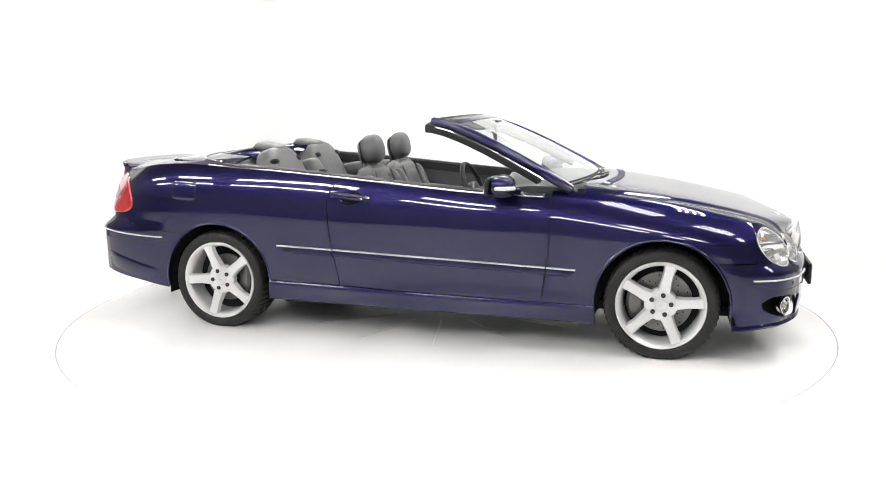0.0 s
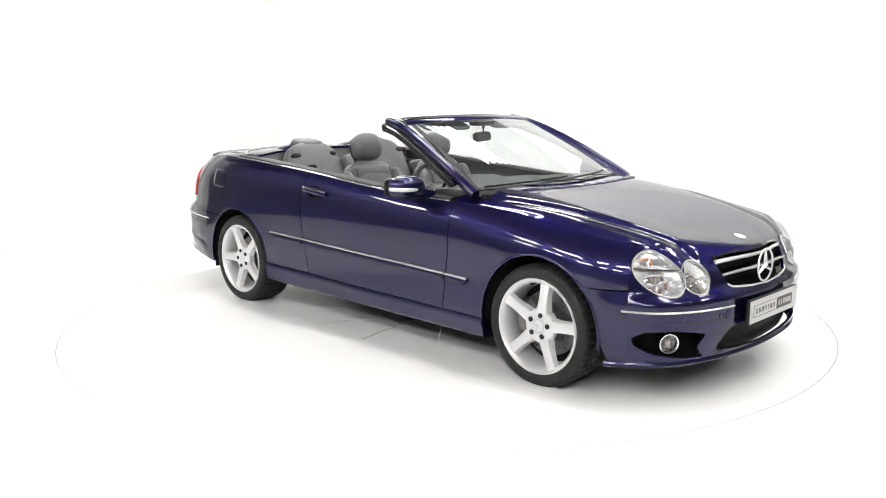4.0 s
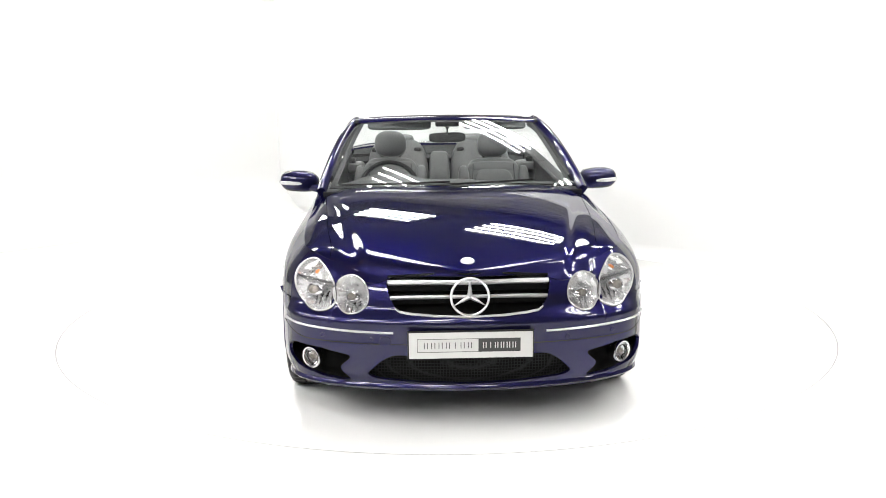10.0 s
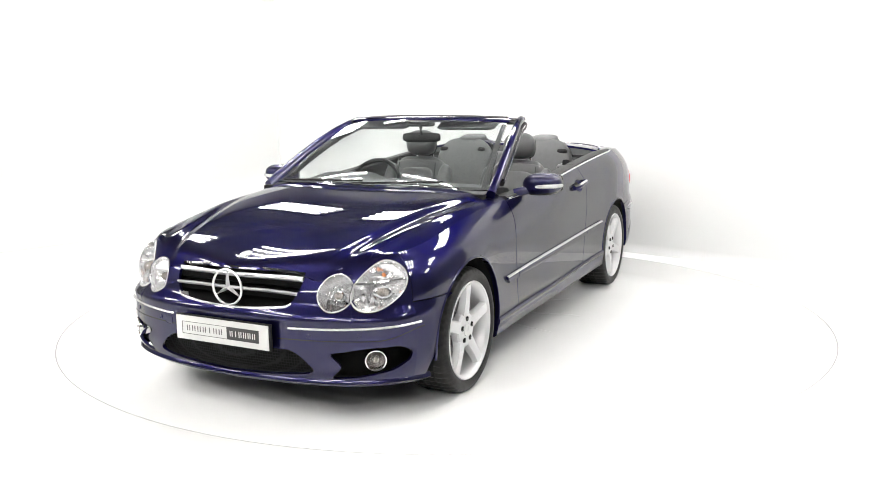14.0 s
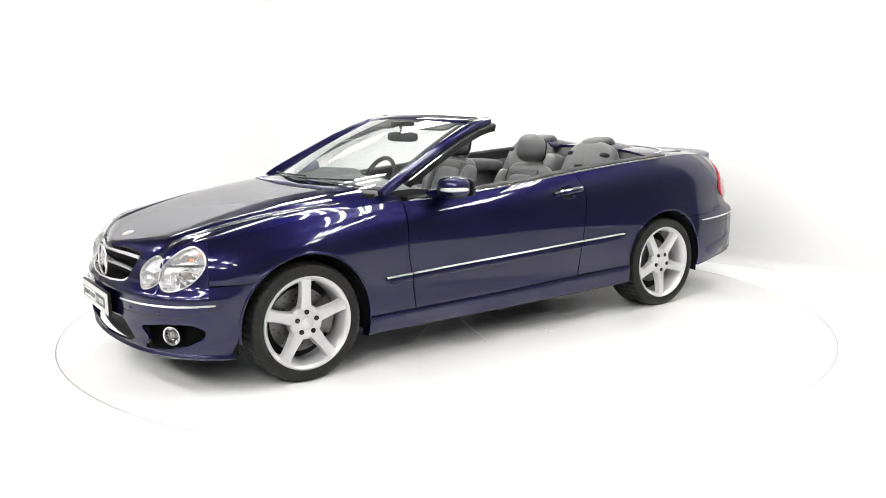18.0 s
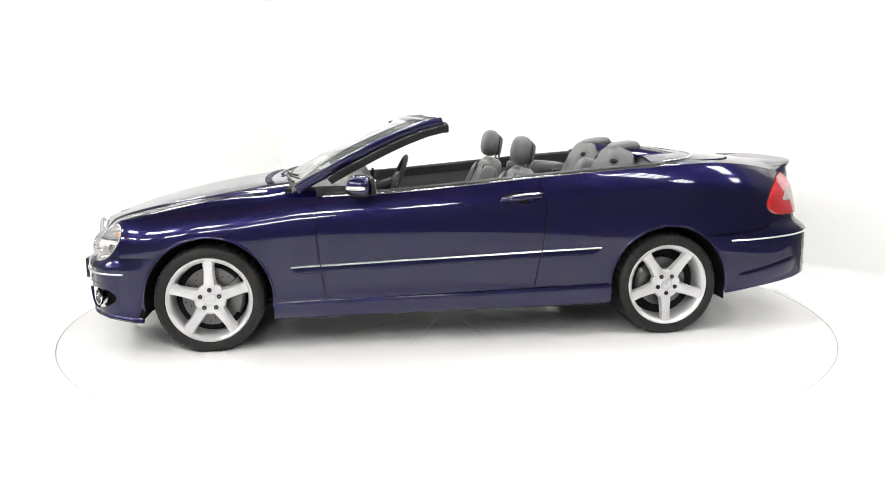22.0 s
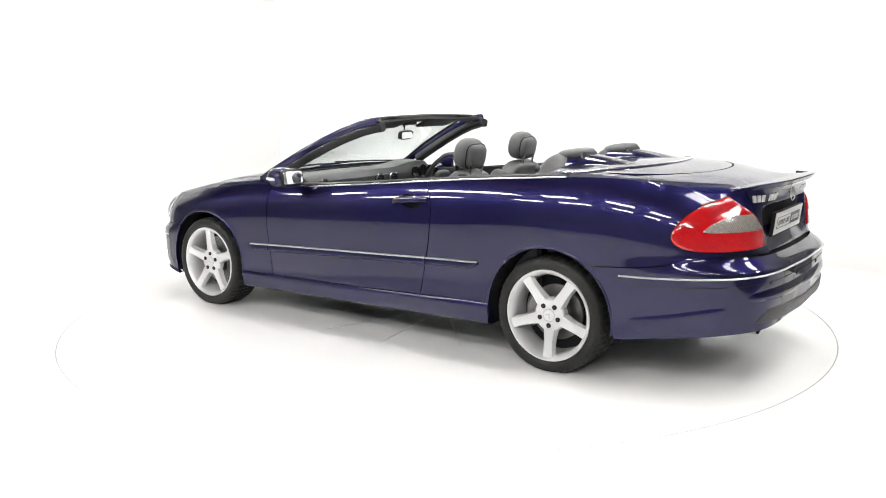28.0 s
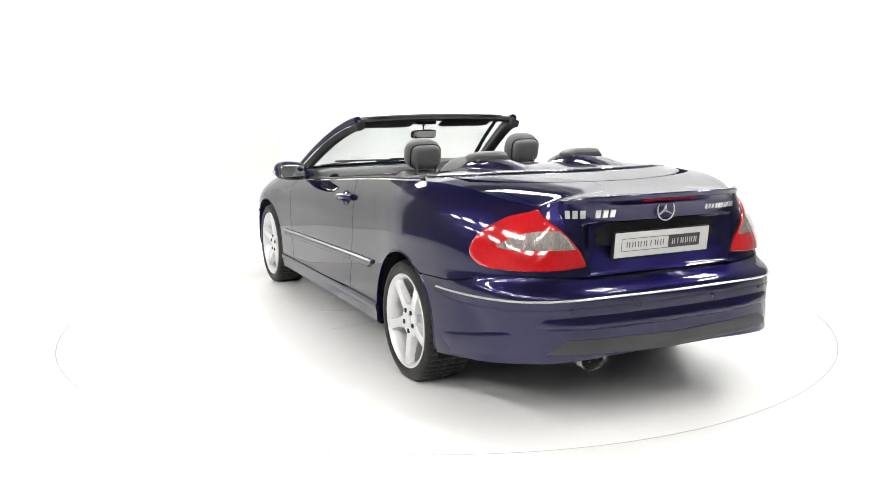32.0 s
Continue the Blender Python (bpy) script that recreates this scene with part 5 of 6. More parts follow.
def build_tail():
    poly = [(find_s(*p), p[2]) for p in TAIL_LAMP]
    # the clear band starts in the middle of the lamp
    cs, cz = sum(p[0] for p in poly) / len(poly), sum(p[1] for p in poly) / len(poly)
    inner = max(p[0] for p in poly)
    outer = min(p[0] for p in poly)
    wide, up, down = inner - outer, find_s(-2.222, 0.475, 0.866) - 0.010, find_s(-2.258, 0.434, 0.789) - 0.010
    smoke = [(outer + 0.22 * wide, 0.793), (outer + 0.30 * wide, 0.826), (outer + 0.42 * wide, 0.850), (outer + 0.56 * wide, 0.862), (up, 0.868), (down, 0.788), (outer + 0.30 * wide, 0.785)]

    def lens():
        return patch(rounded(poly, 0.02, 4), 0.012)
    lamps = both("tail_lamp", lens, RED, label="red tail lamp with a smoked clear band")
    for l, sg in zip(lamps, (1, -1)):
        bm = patch(rounded(smoke, 0.012, 4), 0.0145)
        part("clear_band", bm if sg > 0 else mirrored(bm), SMOKE, l, "smoked clear band")
        lo = [(cs - 0.06, 0.752), (inner - 0.062, 0.752), (inner - 0.055, 0.745), (cs - 0.06, 0.745)]
        for dz in (0.0, -0.018):
            bm = patch([(s, z + dz) for s, z in lo], 0.0128)
            part("lamp_rib", bm if sg > 0 else mirrored(bm), RED, l)
        bm = patch(rounded([(cs + (s - cs) * 1.022, cz + (z - cz) * 1.03) for s, z in poly], 0.02, 4), 0.0015)
        part("lamp_gasket", bm if sg > 0 else mirrored(bm), SHELL, l)
    # chrome strip round the rear bumper
    a = find_s(-1.751, 0.832, 0.564)
    half = [(a + (S_END - a) * f, 0.564 + 0.034 * smooth(0.0, 0.8, f)) for f in spread(0, 1, 60)]
    path = half + [(2 * S_END - s, z) for s, z in half[-2::-1]]
    part("bumper_strip", strip(path, [(-0.0052, -0.004), (-0.0045, 0.004), (0.0, 0.008), (0.0045, 0.004), (0.0052, -0.004)]), SATIN, rear_bumper, "chrome strip round the rear bumper")
    a2 = find_s(-1.72, 0.835, 0.53)
    half = [(a2 + (S_END - a2) * f, 0.545 - 0.020 * smooth(0, 0.12, f) + 0.035 * smooth(0.1, 0.8, f)) for f in spread(0, 1, 60)]
    path = half + [(2 * S_END - s, z) for s, z in half[-2::-1]]
    part("bumper_seam", strip(path, [(-0.002, -0.004), (-0.002, 0.0006), (0.002, 0.0006), (0.002, -0.004)]), SHELL, rear_bumper)
    # ledge and groove low on the bumper
    w = s_x(-2.2)
    path = [(s, 0.478) for s in spread(w, 2 * S_END - w, 60)]
    part("bumper_ledge", strip(path, [(-0.020, -0.004), (-0.012, 0.003), (-0.008, 0.009), (0.0, 0.011), (0.030, 0.006), (0.052, -0.003)], ends=True), PAINT, rear_bumper)

    def side_lip():
        return strip([(s, 0.352 + 0.10 * smooth(s_x(-1.75), s_x(-2.35), s)) for s in spread(s_x(-1.735), s_x(-2.3), 30)], [(-0.10, -0.004), (-0.09, 0.0005), (-0.03, 0.004), (-0.01, 0.005), (0.004, 0.003), (0.020, -0.003)], ends=True)
    both("bumper_skirt", side_lip, PAINT, rear_bumper)
    # diffuser
    d = s_ry(0.62)
    e = s_ry(0.53)
    poly2 = [(d, 0.362), (e, 0.424), (S_END, 0.412), (2 * S_END - e, 0.424), (2 * S_END - d, 0.362), (S_END, 0.336)]
    part("diffuser", patch(rounded(poly2, 0.015), 0.004), DIFFUSER, rear_bumper, "dark grey lower rear insert")
    for y in (0.2, -0.2, 0.52, -0.52):
        s = s_ry(y) if y > 0 else 2 * S_END - s_ry(-y)
        part("parking_sensor", disc(s, 0.548, 0.011, 0.011, 0, [(1.0, -0.002), (0.98, 0.002), (0.85, 0.003), (0.75, 0.0015), (0.0, 0.0025)], 20), PAINT, rear_bumper)
    # exhaust
    bm = bmesh.new()
    prof = [(0.046, -2.03), (0.055, -2.283), (0.053, -2.296), (0.047, -2.287), (0.045, -2.11), (0.001, -2.11)]
    lathe(bm, [(r, d) for r, d in prof], n=36, axis="x")
    for v in bm.verts:
        v.co.y = v.co.y * 1.2 + 0.336
        v.co.z = v.co.z * 0.86 + 0.284
    ex = part("exhaust_pipe", bm, EXHAUST, car, "oval steel exhaust tip")
    bm = bmesh.new()
    sweep(bm, [(-1.75, 0.30, 0.27), (-1.95, 0.325, 0.28), (-2.07, 0.336, 0.281)], circle(0.032, 16))
    part("pipe", bm, EXHAUST, ex)
    # trunk: plate, recess, letters, star, brake lamp, lip
    build_plate(trunk_lid, -2.322, 0.792, -1, lean=-6)
    star(trunk_lid, (skin(S_END, 0.936).x - 0.010, 0, 0.936), 0.046, -1)

    def letters(y0, y1, n, skip, high):
        step = (y1 - y0) / n
        for k in range(n):
            if k in skip:
                continue
            y = y0 + step * (k + 0.5)
            s = S_END - math.copysign(S_END - s_ry(abs(y)), y)
            w = abs(step) * 0.33
            bm = patch([(s - w, 0.936 - high / 2), (s + w, 0.936 - high / 2), (s + w, 0.936 + high / 2), (s - w, 0.936 + high / 2)], 0.006, n=2)
            part("chrome_bar", bm, SATIN, trunk_lid)
    letters(0.525, 0.262, 7, (3,), 0.034)
    letters(-0.235, -0.44, 10, (), 0.022)
    bm = patch(rounded([(S_END - 0.150, 0.985), (S_END + 0.150, 0.985), (S_END + 0.150, 0.999), (S_END - 0.150, 0.999)], 0.006), 0.006, n=3)
    part("brake_lamp", bm, RED, trunk_lid, "narrow red brake lamp")
    bm = bmesh.new()
    rows = []
    for f in spread(-1, 1, 50):
        s = S_END + f * 0.53
        sc = s if s <= S_END else 2 * S_END - s
        p = skin(s, RIM_Z(sc))
        q = Vector((0.0, 0, 0))
        k = 1 - 0.6 * abs(f) ** 6
        rows.append([top(p.x + 0.10, p.y, 0.0006), top(p.x + 0.05, p.y, 0.004 * k), p + Vector((0.0, 0, 0.012 * k + 0.002)), p + Vector((-0.014 * k, 0, 0.014 * k)), p + Vector((-0.017 * k, 0, 0.008 * k)), p + Vector((-0.004, 0, -0.010)), p + Vector((0.02, 0, -0.012))])
    vs = grid(bm, rows, closed_v=True)
    cap(bm, vs[0])
    cap(bm, vs[-1])
    bmesh.ops.recalc_face_normals(bm, faces=bm.faces)
    part("lip_spoiler", bm, PAINT, trunk_lid, "small blue lip spoiler")
    # chrome line round the roof cover
    path = []
    for f in spread(0, 1, 60):
        a = math.pi / 2 * f
        y = 0.70 * math.cos(a) ** (2 / 2.2)
        x = -1.36 - 0.34 * math.sin(a) ** (2 / 2.2)
        y = min(y, rim(x)[0] - 0.012)
        path.append(top(x, y, 0.004))
    path = path + [Vector((p.x, -p.y, p.z)) for p in path[-2::-1]]
    bm = bmesh.new()
    sweep(bm, path, round_profile(0.014, 0.010, 0.004, 2))
    part("cover_chrome", bm, CHROME, roof_cover, "chrome line round the roof cover")


build_headlights()
build_nose()
build_plate(front_bumper, 2.184, 0.406, 1)
build_sides()
build_tail()


# ---- windscreen ----
def ws(u, v, off=0.0):
    """The windscreen: u from side to side, v from foot to top."""
    b = Vector((0.955 - 0.150 * u * u, 0.700 * u, 0.940 - 0.006 * u * u))
    t = Vector((0.205 - 0.085 * u * u, 0.545 * u, 1.302 - 0.012 * u * u))
    p = b.lerp(t, v)
    n = Vector((0.43, 0, 0.9)).normalized()
    return p + n * (0.030 * 4 * v * (1 - v) * 0.6 + off)


def build_windscreen():
    bm = bmesh.new()
    us, vs_ = spread(-1, 1, 31), spread(0, 1, 17)
    outer = [[ws(u, v) for v in vs_] for u in us]
    inner = [[ws(u, v, -0.005) for v in vs_] for u in us]
    a, b = grid(bm, outer), grid(bm, inner)
    n, m = len(us), len(vs_)
    ring = [(i, 0) for i in range(n)] + [(n - 1, j) for j in range(1, m)] + [(i, m - 1) for i in range(n - 2, -1, -1)] + [(0, j) for j in range(m - 2, 0, -1)]
    for k in range(len(ring)):
        (i, j), (i2, j2) = ring[k], ring[(k + 1) % len(ring)]
        bm.faces.new((a[i][j], a[i2][j2], b[i2][j2], b[i][j]))
    bmesh.ops.recalc_face_normals(bm, faces=bm.faces)
    glass = part("windscreen", bm, GLASS, car, "clear raked windscreen")
    glass.visible_shadow = False
    # black band round the glass
    for name, us2, vs2 in (("glass_band", spread(-0.98, 0.98, 30), (0.945, 0.985)), ("glass_band", spread(-0.99, 0.99, 30), (0.0, 0.035))):
        bm = bmesh.new()
        grid(bm, [[ws(u, v, -0.007) for v in spread(*vs2, 4)] for u in us2])
        face_out(bm, (0, 0, -5))
        part(name, bm, BLACK, glass)
    for sg in (1, -1):
        bm = bmesh.new()
        grid(bm, [[ws(u * sg, v, -0.007) for v in spread(0.03, 0.96, 24)] for u in spread(0.945, 0.99, 4)])
        face_out(bm, (0, 0, -5))
        part("glass_band", bm, BLACK, glass)
    # pillars
    frame = None
    for sg in (1, -1):
        path = [(0.850, 0.735, 0.914), (0.79, 0.729, 0.950), (0.70, 0.716, 0.998), (0.54, 0.690, 1.082), (0.38, 0.660, 1.160), (0.24, 0.630, 1.220), (0.12, 0.602, 1.262), (0.03, 0.585, 1.283), (-0.012, 0.578, 1.287)]
        bm = bmesh.new()
        sweep(bm, path, round_profile(0.050, 0.056, 0.020), up=(0.3, 0.5, 1))
        frame_ob = part("windscreen_frame" if frame is None else "pillar", bm if sg > 0 else mirrored(bm), PAINT, frame or car, "blue windscreen frame with black seals" if frame is None else "")
        frame = frame or frame_ob
        bm = bmesh.new()
        sweep(bm, [(x - 0.036, y - 0.004, z - 0.032) for x, y, z in path[2:]], round_profile(0.056, 0.052, 0.014), up=(0.3, 0.4, 1))
        part("pillar_seal", bm if sg > 0 else mirrored(bm), SOFT, frame, "black rubber seal")
        bm = bmesh.new()
        sweep(bm, [(x - 0.026, y - 0.018, z - 0.024) for x, y, z in path[2:]], round_profile(0.036, 0.052, 0.014), up=(0.3, 0.4, 1))
        part("pillar_trim", bm if sg > 0 else mirrored(bm), DASH, frame, "dark grey inner pillar trim")
        bm = bmesh.new()
        sweep(bm, [(x - 0.012, y + 0.030, z - 0.026) for x, y, z in path[2:-1]], circle(0.0035, 8), up=(0.3, 0.4, 1))
        part("pillar_chrome", bm if sg > 0 else mirrored(bm), CHROME, frame)
    # top rail
    def rail(y, x0, dz):
        f = y / 0.585
        return Vector((x0 - 0.075 * f * f, y, 1.304 + dz - 0.016 * f * f))
    bm = bmesh.new()
    prof = [(0.035, -0.012), (0.02, 0.006), (-0.03, 0.014), (-0.09, 0.013), (-0.12, 0.004), (-0.125, -0.012), (-0.10, -0.028), (-0.02, -0.026)]
    rows = [[rail(y, 0.175 + dx, dz) for dx, dz in prof] for y in spread(-0.585, 0.585, 41)]
    vs = grid(bm, rows, closed_v=True)
    cap(bm, vs[0])
    cap(bm, vs[-1])
    bmesh.ops.recalc_face_normals(bm, faces=bm.faces)
    part("top_rail", bm, SOFT, frame, "black windscreen top rail")
    bm = bmesh.new()
    rows = [[rail(y, 0.190 + dx, dz) for dx, dz in ((0.026, -0.012), (0.022, -0.002), (0.0, 0.010), (-0.03, 0.0155), (-0.035, 0.010))] for y in spread(-0.56, 0.56, 31)]
    vs = grid(bm, rows, closed_v=True)
    cap(bm, vs[0])
    cap(bm, vs[-1])
    bmesh.ops.recalc_face_normals(bm, faces=bm.faces)
    part("rail_trim", bm, PAINT, frame)
    bm = bmesh.new()
    rows = [[rail(y, 0.07 + dx, dz) for dx, dz in ((0.012, 0.012), (0.0, 0.020), (-0.012, 0.012))] for y in spread(-0.50, 0.50, 21)]
    vs = grid(bm, rows, closed_v=True)
    cap(bm, vs[0])
    cap(bm, vs[-1])
    bmesh.ops.recalc_face_normals(bm, faces=bm.faces)
    part("rail_seal", bm, RUBBER, frame)
    for y in (0.40, -0.40):
        bm = bmesh.new()
        block(bm, rail(y, 0.075, 0.014), (0.07, 0.11, 0.006), bevel=0.002)
        part("roof_latch", bm, BLACK, frame)
    # sun visors, inner mirror
    for y in (0.30, -0.30):
        bm = bmesh.new()
        pad(bm, (0.165, y, 1.268), (0.17, 0.40, 0.018), 0.4, 0.3, tilt(ry=22), 8, 28)
        part("sun_visor", bm, DASH, frame, "grey folded sun visor")
    bm = bmesh.new()
    pad(bm, (0.232, 0, 1.183), (0.030, 0.245, 0.062), 0.5, 0.45, tilt(ry=-6, rz=18), 12, 32)
    im = part("inner_mirror", bm, BLACK, frame, "black inner mirror under the top rail")
    bm = bmesh.new()
    pad(bm, (0.2185, -0.005, 1.1815), (0.006, 0.222, 0.048), 0.2, 0.4, tilt(ry=-6, rz=18), 10, 32)
    part("mirror_glass", bm, MIRROR, im)
    bm = bmesh.new()
    sweep(bm, [(0.24, 0, 1.20), (0.245, 0, 1.25), (0.235, 0, 1.285)], circle(0.014, 10))
    block(bm, (0.23, 0, 1.268), (0.09, 0.15, 0.035), bevel=0.012)
    part("mirror_stalk", bm, BLACK, im)
    # cowl and wipers
    bm = bmesh.new()
    rows = []
    for u in spread(-1, 1, 31):
        y = 0.715 * u
        p = ws(u, 0.0)
        rows.append([Vector((0.945 - 0.05 * u * u + 0.02, y, top(0.94 - 0.05 * u * u, y).z - 0.012)), Vector((p.x - 0.0, p.y * 1.01, p.z - 0.006)), Vector((p.x - 0.06, p.y, p.z - 0.012)), Vector((p.x - 0.06, p.y, p.z - 0.05)), Vector((0.965 - 0.05 * u * u, y, p.z - 0.06))])
    vs = grid(bm, rows, closed_v=True)
    cap(bm, vs[0])
    cap(bm, vs[-1])
    bmesh.ops.recalc_face_normals(bm, faces=bm.faces)
    cowl = part("cowl", bm, BLACK, car, "black plastic cowl with wipers")
    for y0, y1, v0, v1 in ((-0.64, -0.02, 0.012, 0.050), (-0.10, 0.46, 0.016, 0.060)):
        bm = bmesh.new()
        path = [ws((y0 + (y1 - y0) * f) / 0.70, v0 + (v1 - v0) * f, 0.012) for f in spread(0, 1, 14)]
        sweep(bm, path, round_profile(0.009, 0.012, 0.003, 2))
        part("wiper_blade", bm, BLACK, cowl)
        bm = bmesh.new()
        arm = [ws((y1 + 0.10 + (y0 + 0.28 - y1 - 0.10) * f) / 0.70, -0.015 + (v0 + 0.028) * f, 0.018) for f in spread(0, 1, 8)]
        sweep(bm, arm, round_profile(0.020, 0.009, 0.003, 2), scale=lambda f: 1.0 - 0.5 * f)
        part("wiper_arm", bm, BLACK, cowl)
    # air slots across the hood
    bm = bmesh.new()
    grid(bm, [[top(1.035 + 0.045 * f - 0.05 * u * u, 0.54 * u, 0.0015) for f in (0, 0.5, 1)] for u in spread(-1, 1, 40)])
    face_out(bm, (0, 0, -50))
    vent = part("hood_vent", bm, BLACK, hood, "slotted air vent across the hood")
    bm = bmesh.new()
    for k in range(-44, 45):
        y = 0.012 * k
        u = y / 0.54
        a, b = top(1.037 - 0.05 * u * u, y, 0.003), top(1.078 - 0.05 * u * u, y, 0.003)
        d = Vector((0, 0.0042, 0))
        q = [bm.verts.new(p) for p in (a - d, b - d, b + d, a + d, a - d + Vector((0, 0.002, 0.002)), b - d + Vector((0, 0.002, 0.002)), b + d + Vector((0, -0.002, 0.002)), a + d + Vector((0, -0.002, 0.002)))]
        for f in ((4, 5, 6, 7), (0, 1, 5, 4), (1, 2, 6, 5), (2, 3, 7, 6), (3, 0, 4, 7)):
            bm.faces.new([q[i] for i in f])
    bmesh.ops.recalc_face_normals(bm, faces=bm.faces)
    tagged(part("vent_slats", bm, PAINT, vent), kind="stuff")


build_windscreen()


# ---- cabin ----
def build_seat(y, x, dz):
    """A front seat; x: its headrest's place."""
    o = Vector((x, y, dz))
    lean = tilt(ry=-20)
    bm = bmesh.new()
    pad(bm, o + Vector((0.085, 0, 0.735)), (0.125, 0.44, 0.56), 0.4, 0.42, lean, 22, 36, taper=0.12)
    seat = part("front_seat", bm, LEATHER, car, "grey leather front seat with rounded headrest")
    for sg in (1, -1):
        bm = bmesh.new()
        pad(bm, o + Vector((0.125, 0.215 * sg, 0.715)), (0.13, 0.105, 0.50), 0.55, 0.6, lean, 18, 24, taper=0.2)
        part("side_bolster", bm, LEATHER, seat)
        bm = bmesh.new()
        pad(bm, o + Vector((0.42, 0.22 * sg, 0.47)), (0.48, 0.10, 0.13), 0.6, 0.6, tilt(ry=-6), 14, 24)
        part("cushion_bolster", bm, LEATHER, seat)
    bm = bmesh.new()
    pad(bm, o + lean @ Vector((0.052, 0, -0.03)) + Vector((0.085, 0, 0.735)), (0.05, 0.31, 0.44), 0.45, 0.4, lean, 16, 30, taper=0.1)
    part("back_panel", bm, LEATHER, seat)
    for sg in (1, -1):
        bm = bmesh.new()
        sweep(bm, [o + lean @ Vector((0.072, sg * (0.165 - 0.02 * f), -0.24 + 0.46 * f)) + Vector((0.085, 0, 0.735)) for f in spread(0, 1, 10)], circle(0.004, 8), up=(1, 0, 0))
        part("piping", bm, DASH, seat)
    bm = bmesh.new()
    pad(bm, o + Vector((0.40, 0, 0.43)), (0.52, 0.40, 0.16), 0.45, 0.4, tilt(ry=-6), 14, 30)
    part("cushion", bm, LEATHER, seat)
    bm = bmesh.new()
    pad(bm, o + Vector((0.030, 0, 0.935)), (0.10, 0.36, 0.09), 0.6, 0.5, lean, 14, 28)
    part("shoulder", bm, LEATHER, seat)
    # headrest: a front cushion and a hard back
    bm = bmesh.new()
    pad(bm, o + Vector((0.012, 0, 1.104)), (0.120, 0.232, 0.186), 0.78, 0.70, tilt(ry=-10), 22, 36, taper=0.04)
    hr = part("headrest", bm, LEATHER, seat, "rounded grey leather headrest")
    bm = bmesh.new()
    pad(bm, o + Vector((-0.026, 0, 1.090)), (0.082, 0.190, 0.142), 0.55, 0.48, tilt(ry=-10), 18, 32)
    part("headrest_back", bm, LEATHER, hr)
    bm = bmesh.new()
    turn = tilt(ry=-10)
    sweep(bm, [o + Vector((-0.026, 0, 1.090)) + turn @ Vector((-0.010, 0.098 * math.copysign(abs(math.cos(t)) ** 0.5, math.cos(t)), 0.073 * math.copysign(abs(math.sin(t)) ** 0.5, math.sin(t)))) for t in (2 * math.pi * (k + 0.5) / 44 for k in range(44))], circle(0.0042, 8), up=(1, 0, 0), closed=True)
    part("headrest_piping", bm, BLACK, hr)
    for sg in (1, -1):
        bm = bmesh.new()
        sweep(bm, [o + Vector((-0.052 + 0.030 * f, 0.062 * sg, 1.055 - 0.13 * f)) for f in (0, 0.5, 1)], circle(0.0075, 10), up=(1, 0, 0))
        part("headrest_post", bm, CHROME, hr, "chrome post")
        bm = bmesh.new()
        lathe(bm, [(0.014, -0.004), (0.013, 0.008), (0.001, 0.009)], n=14, axis="z", centre=o + Vector((-0.032, 0.062 * sg, 0.966)))
        part("post_collar", bm, BLACK, hr)
    return seat


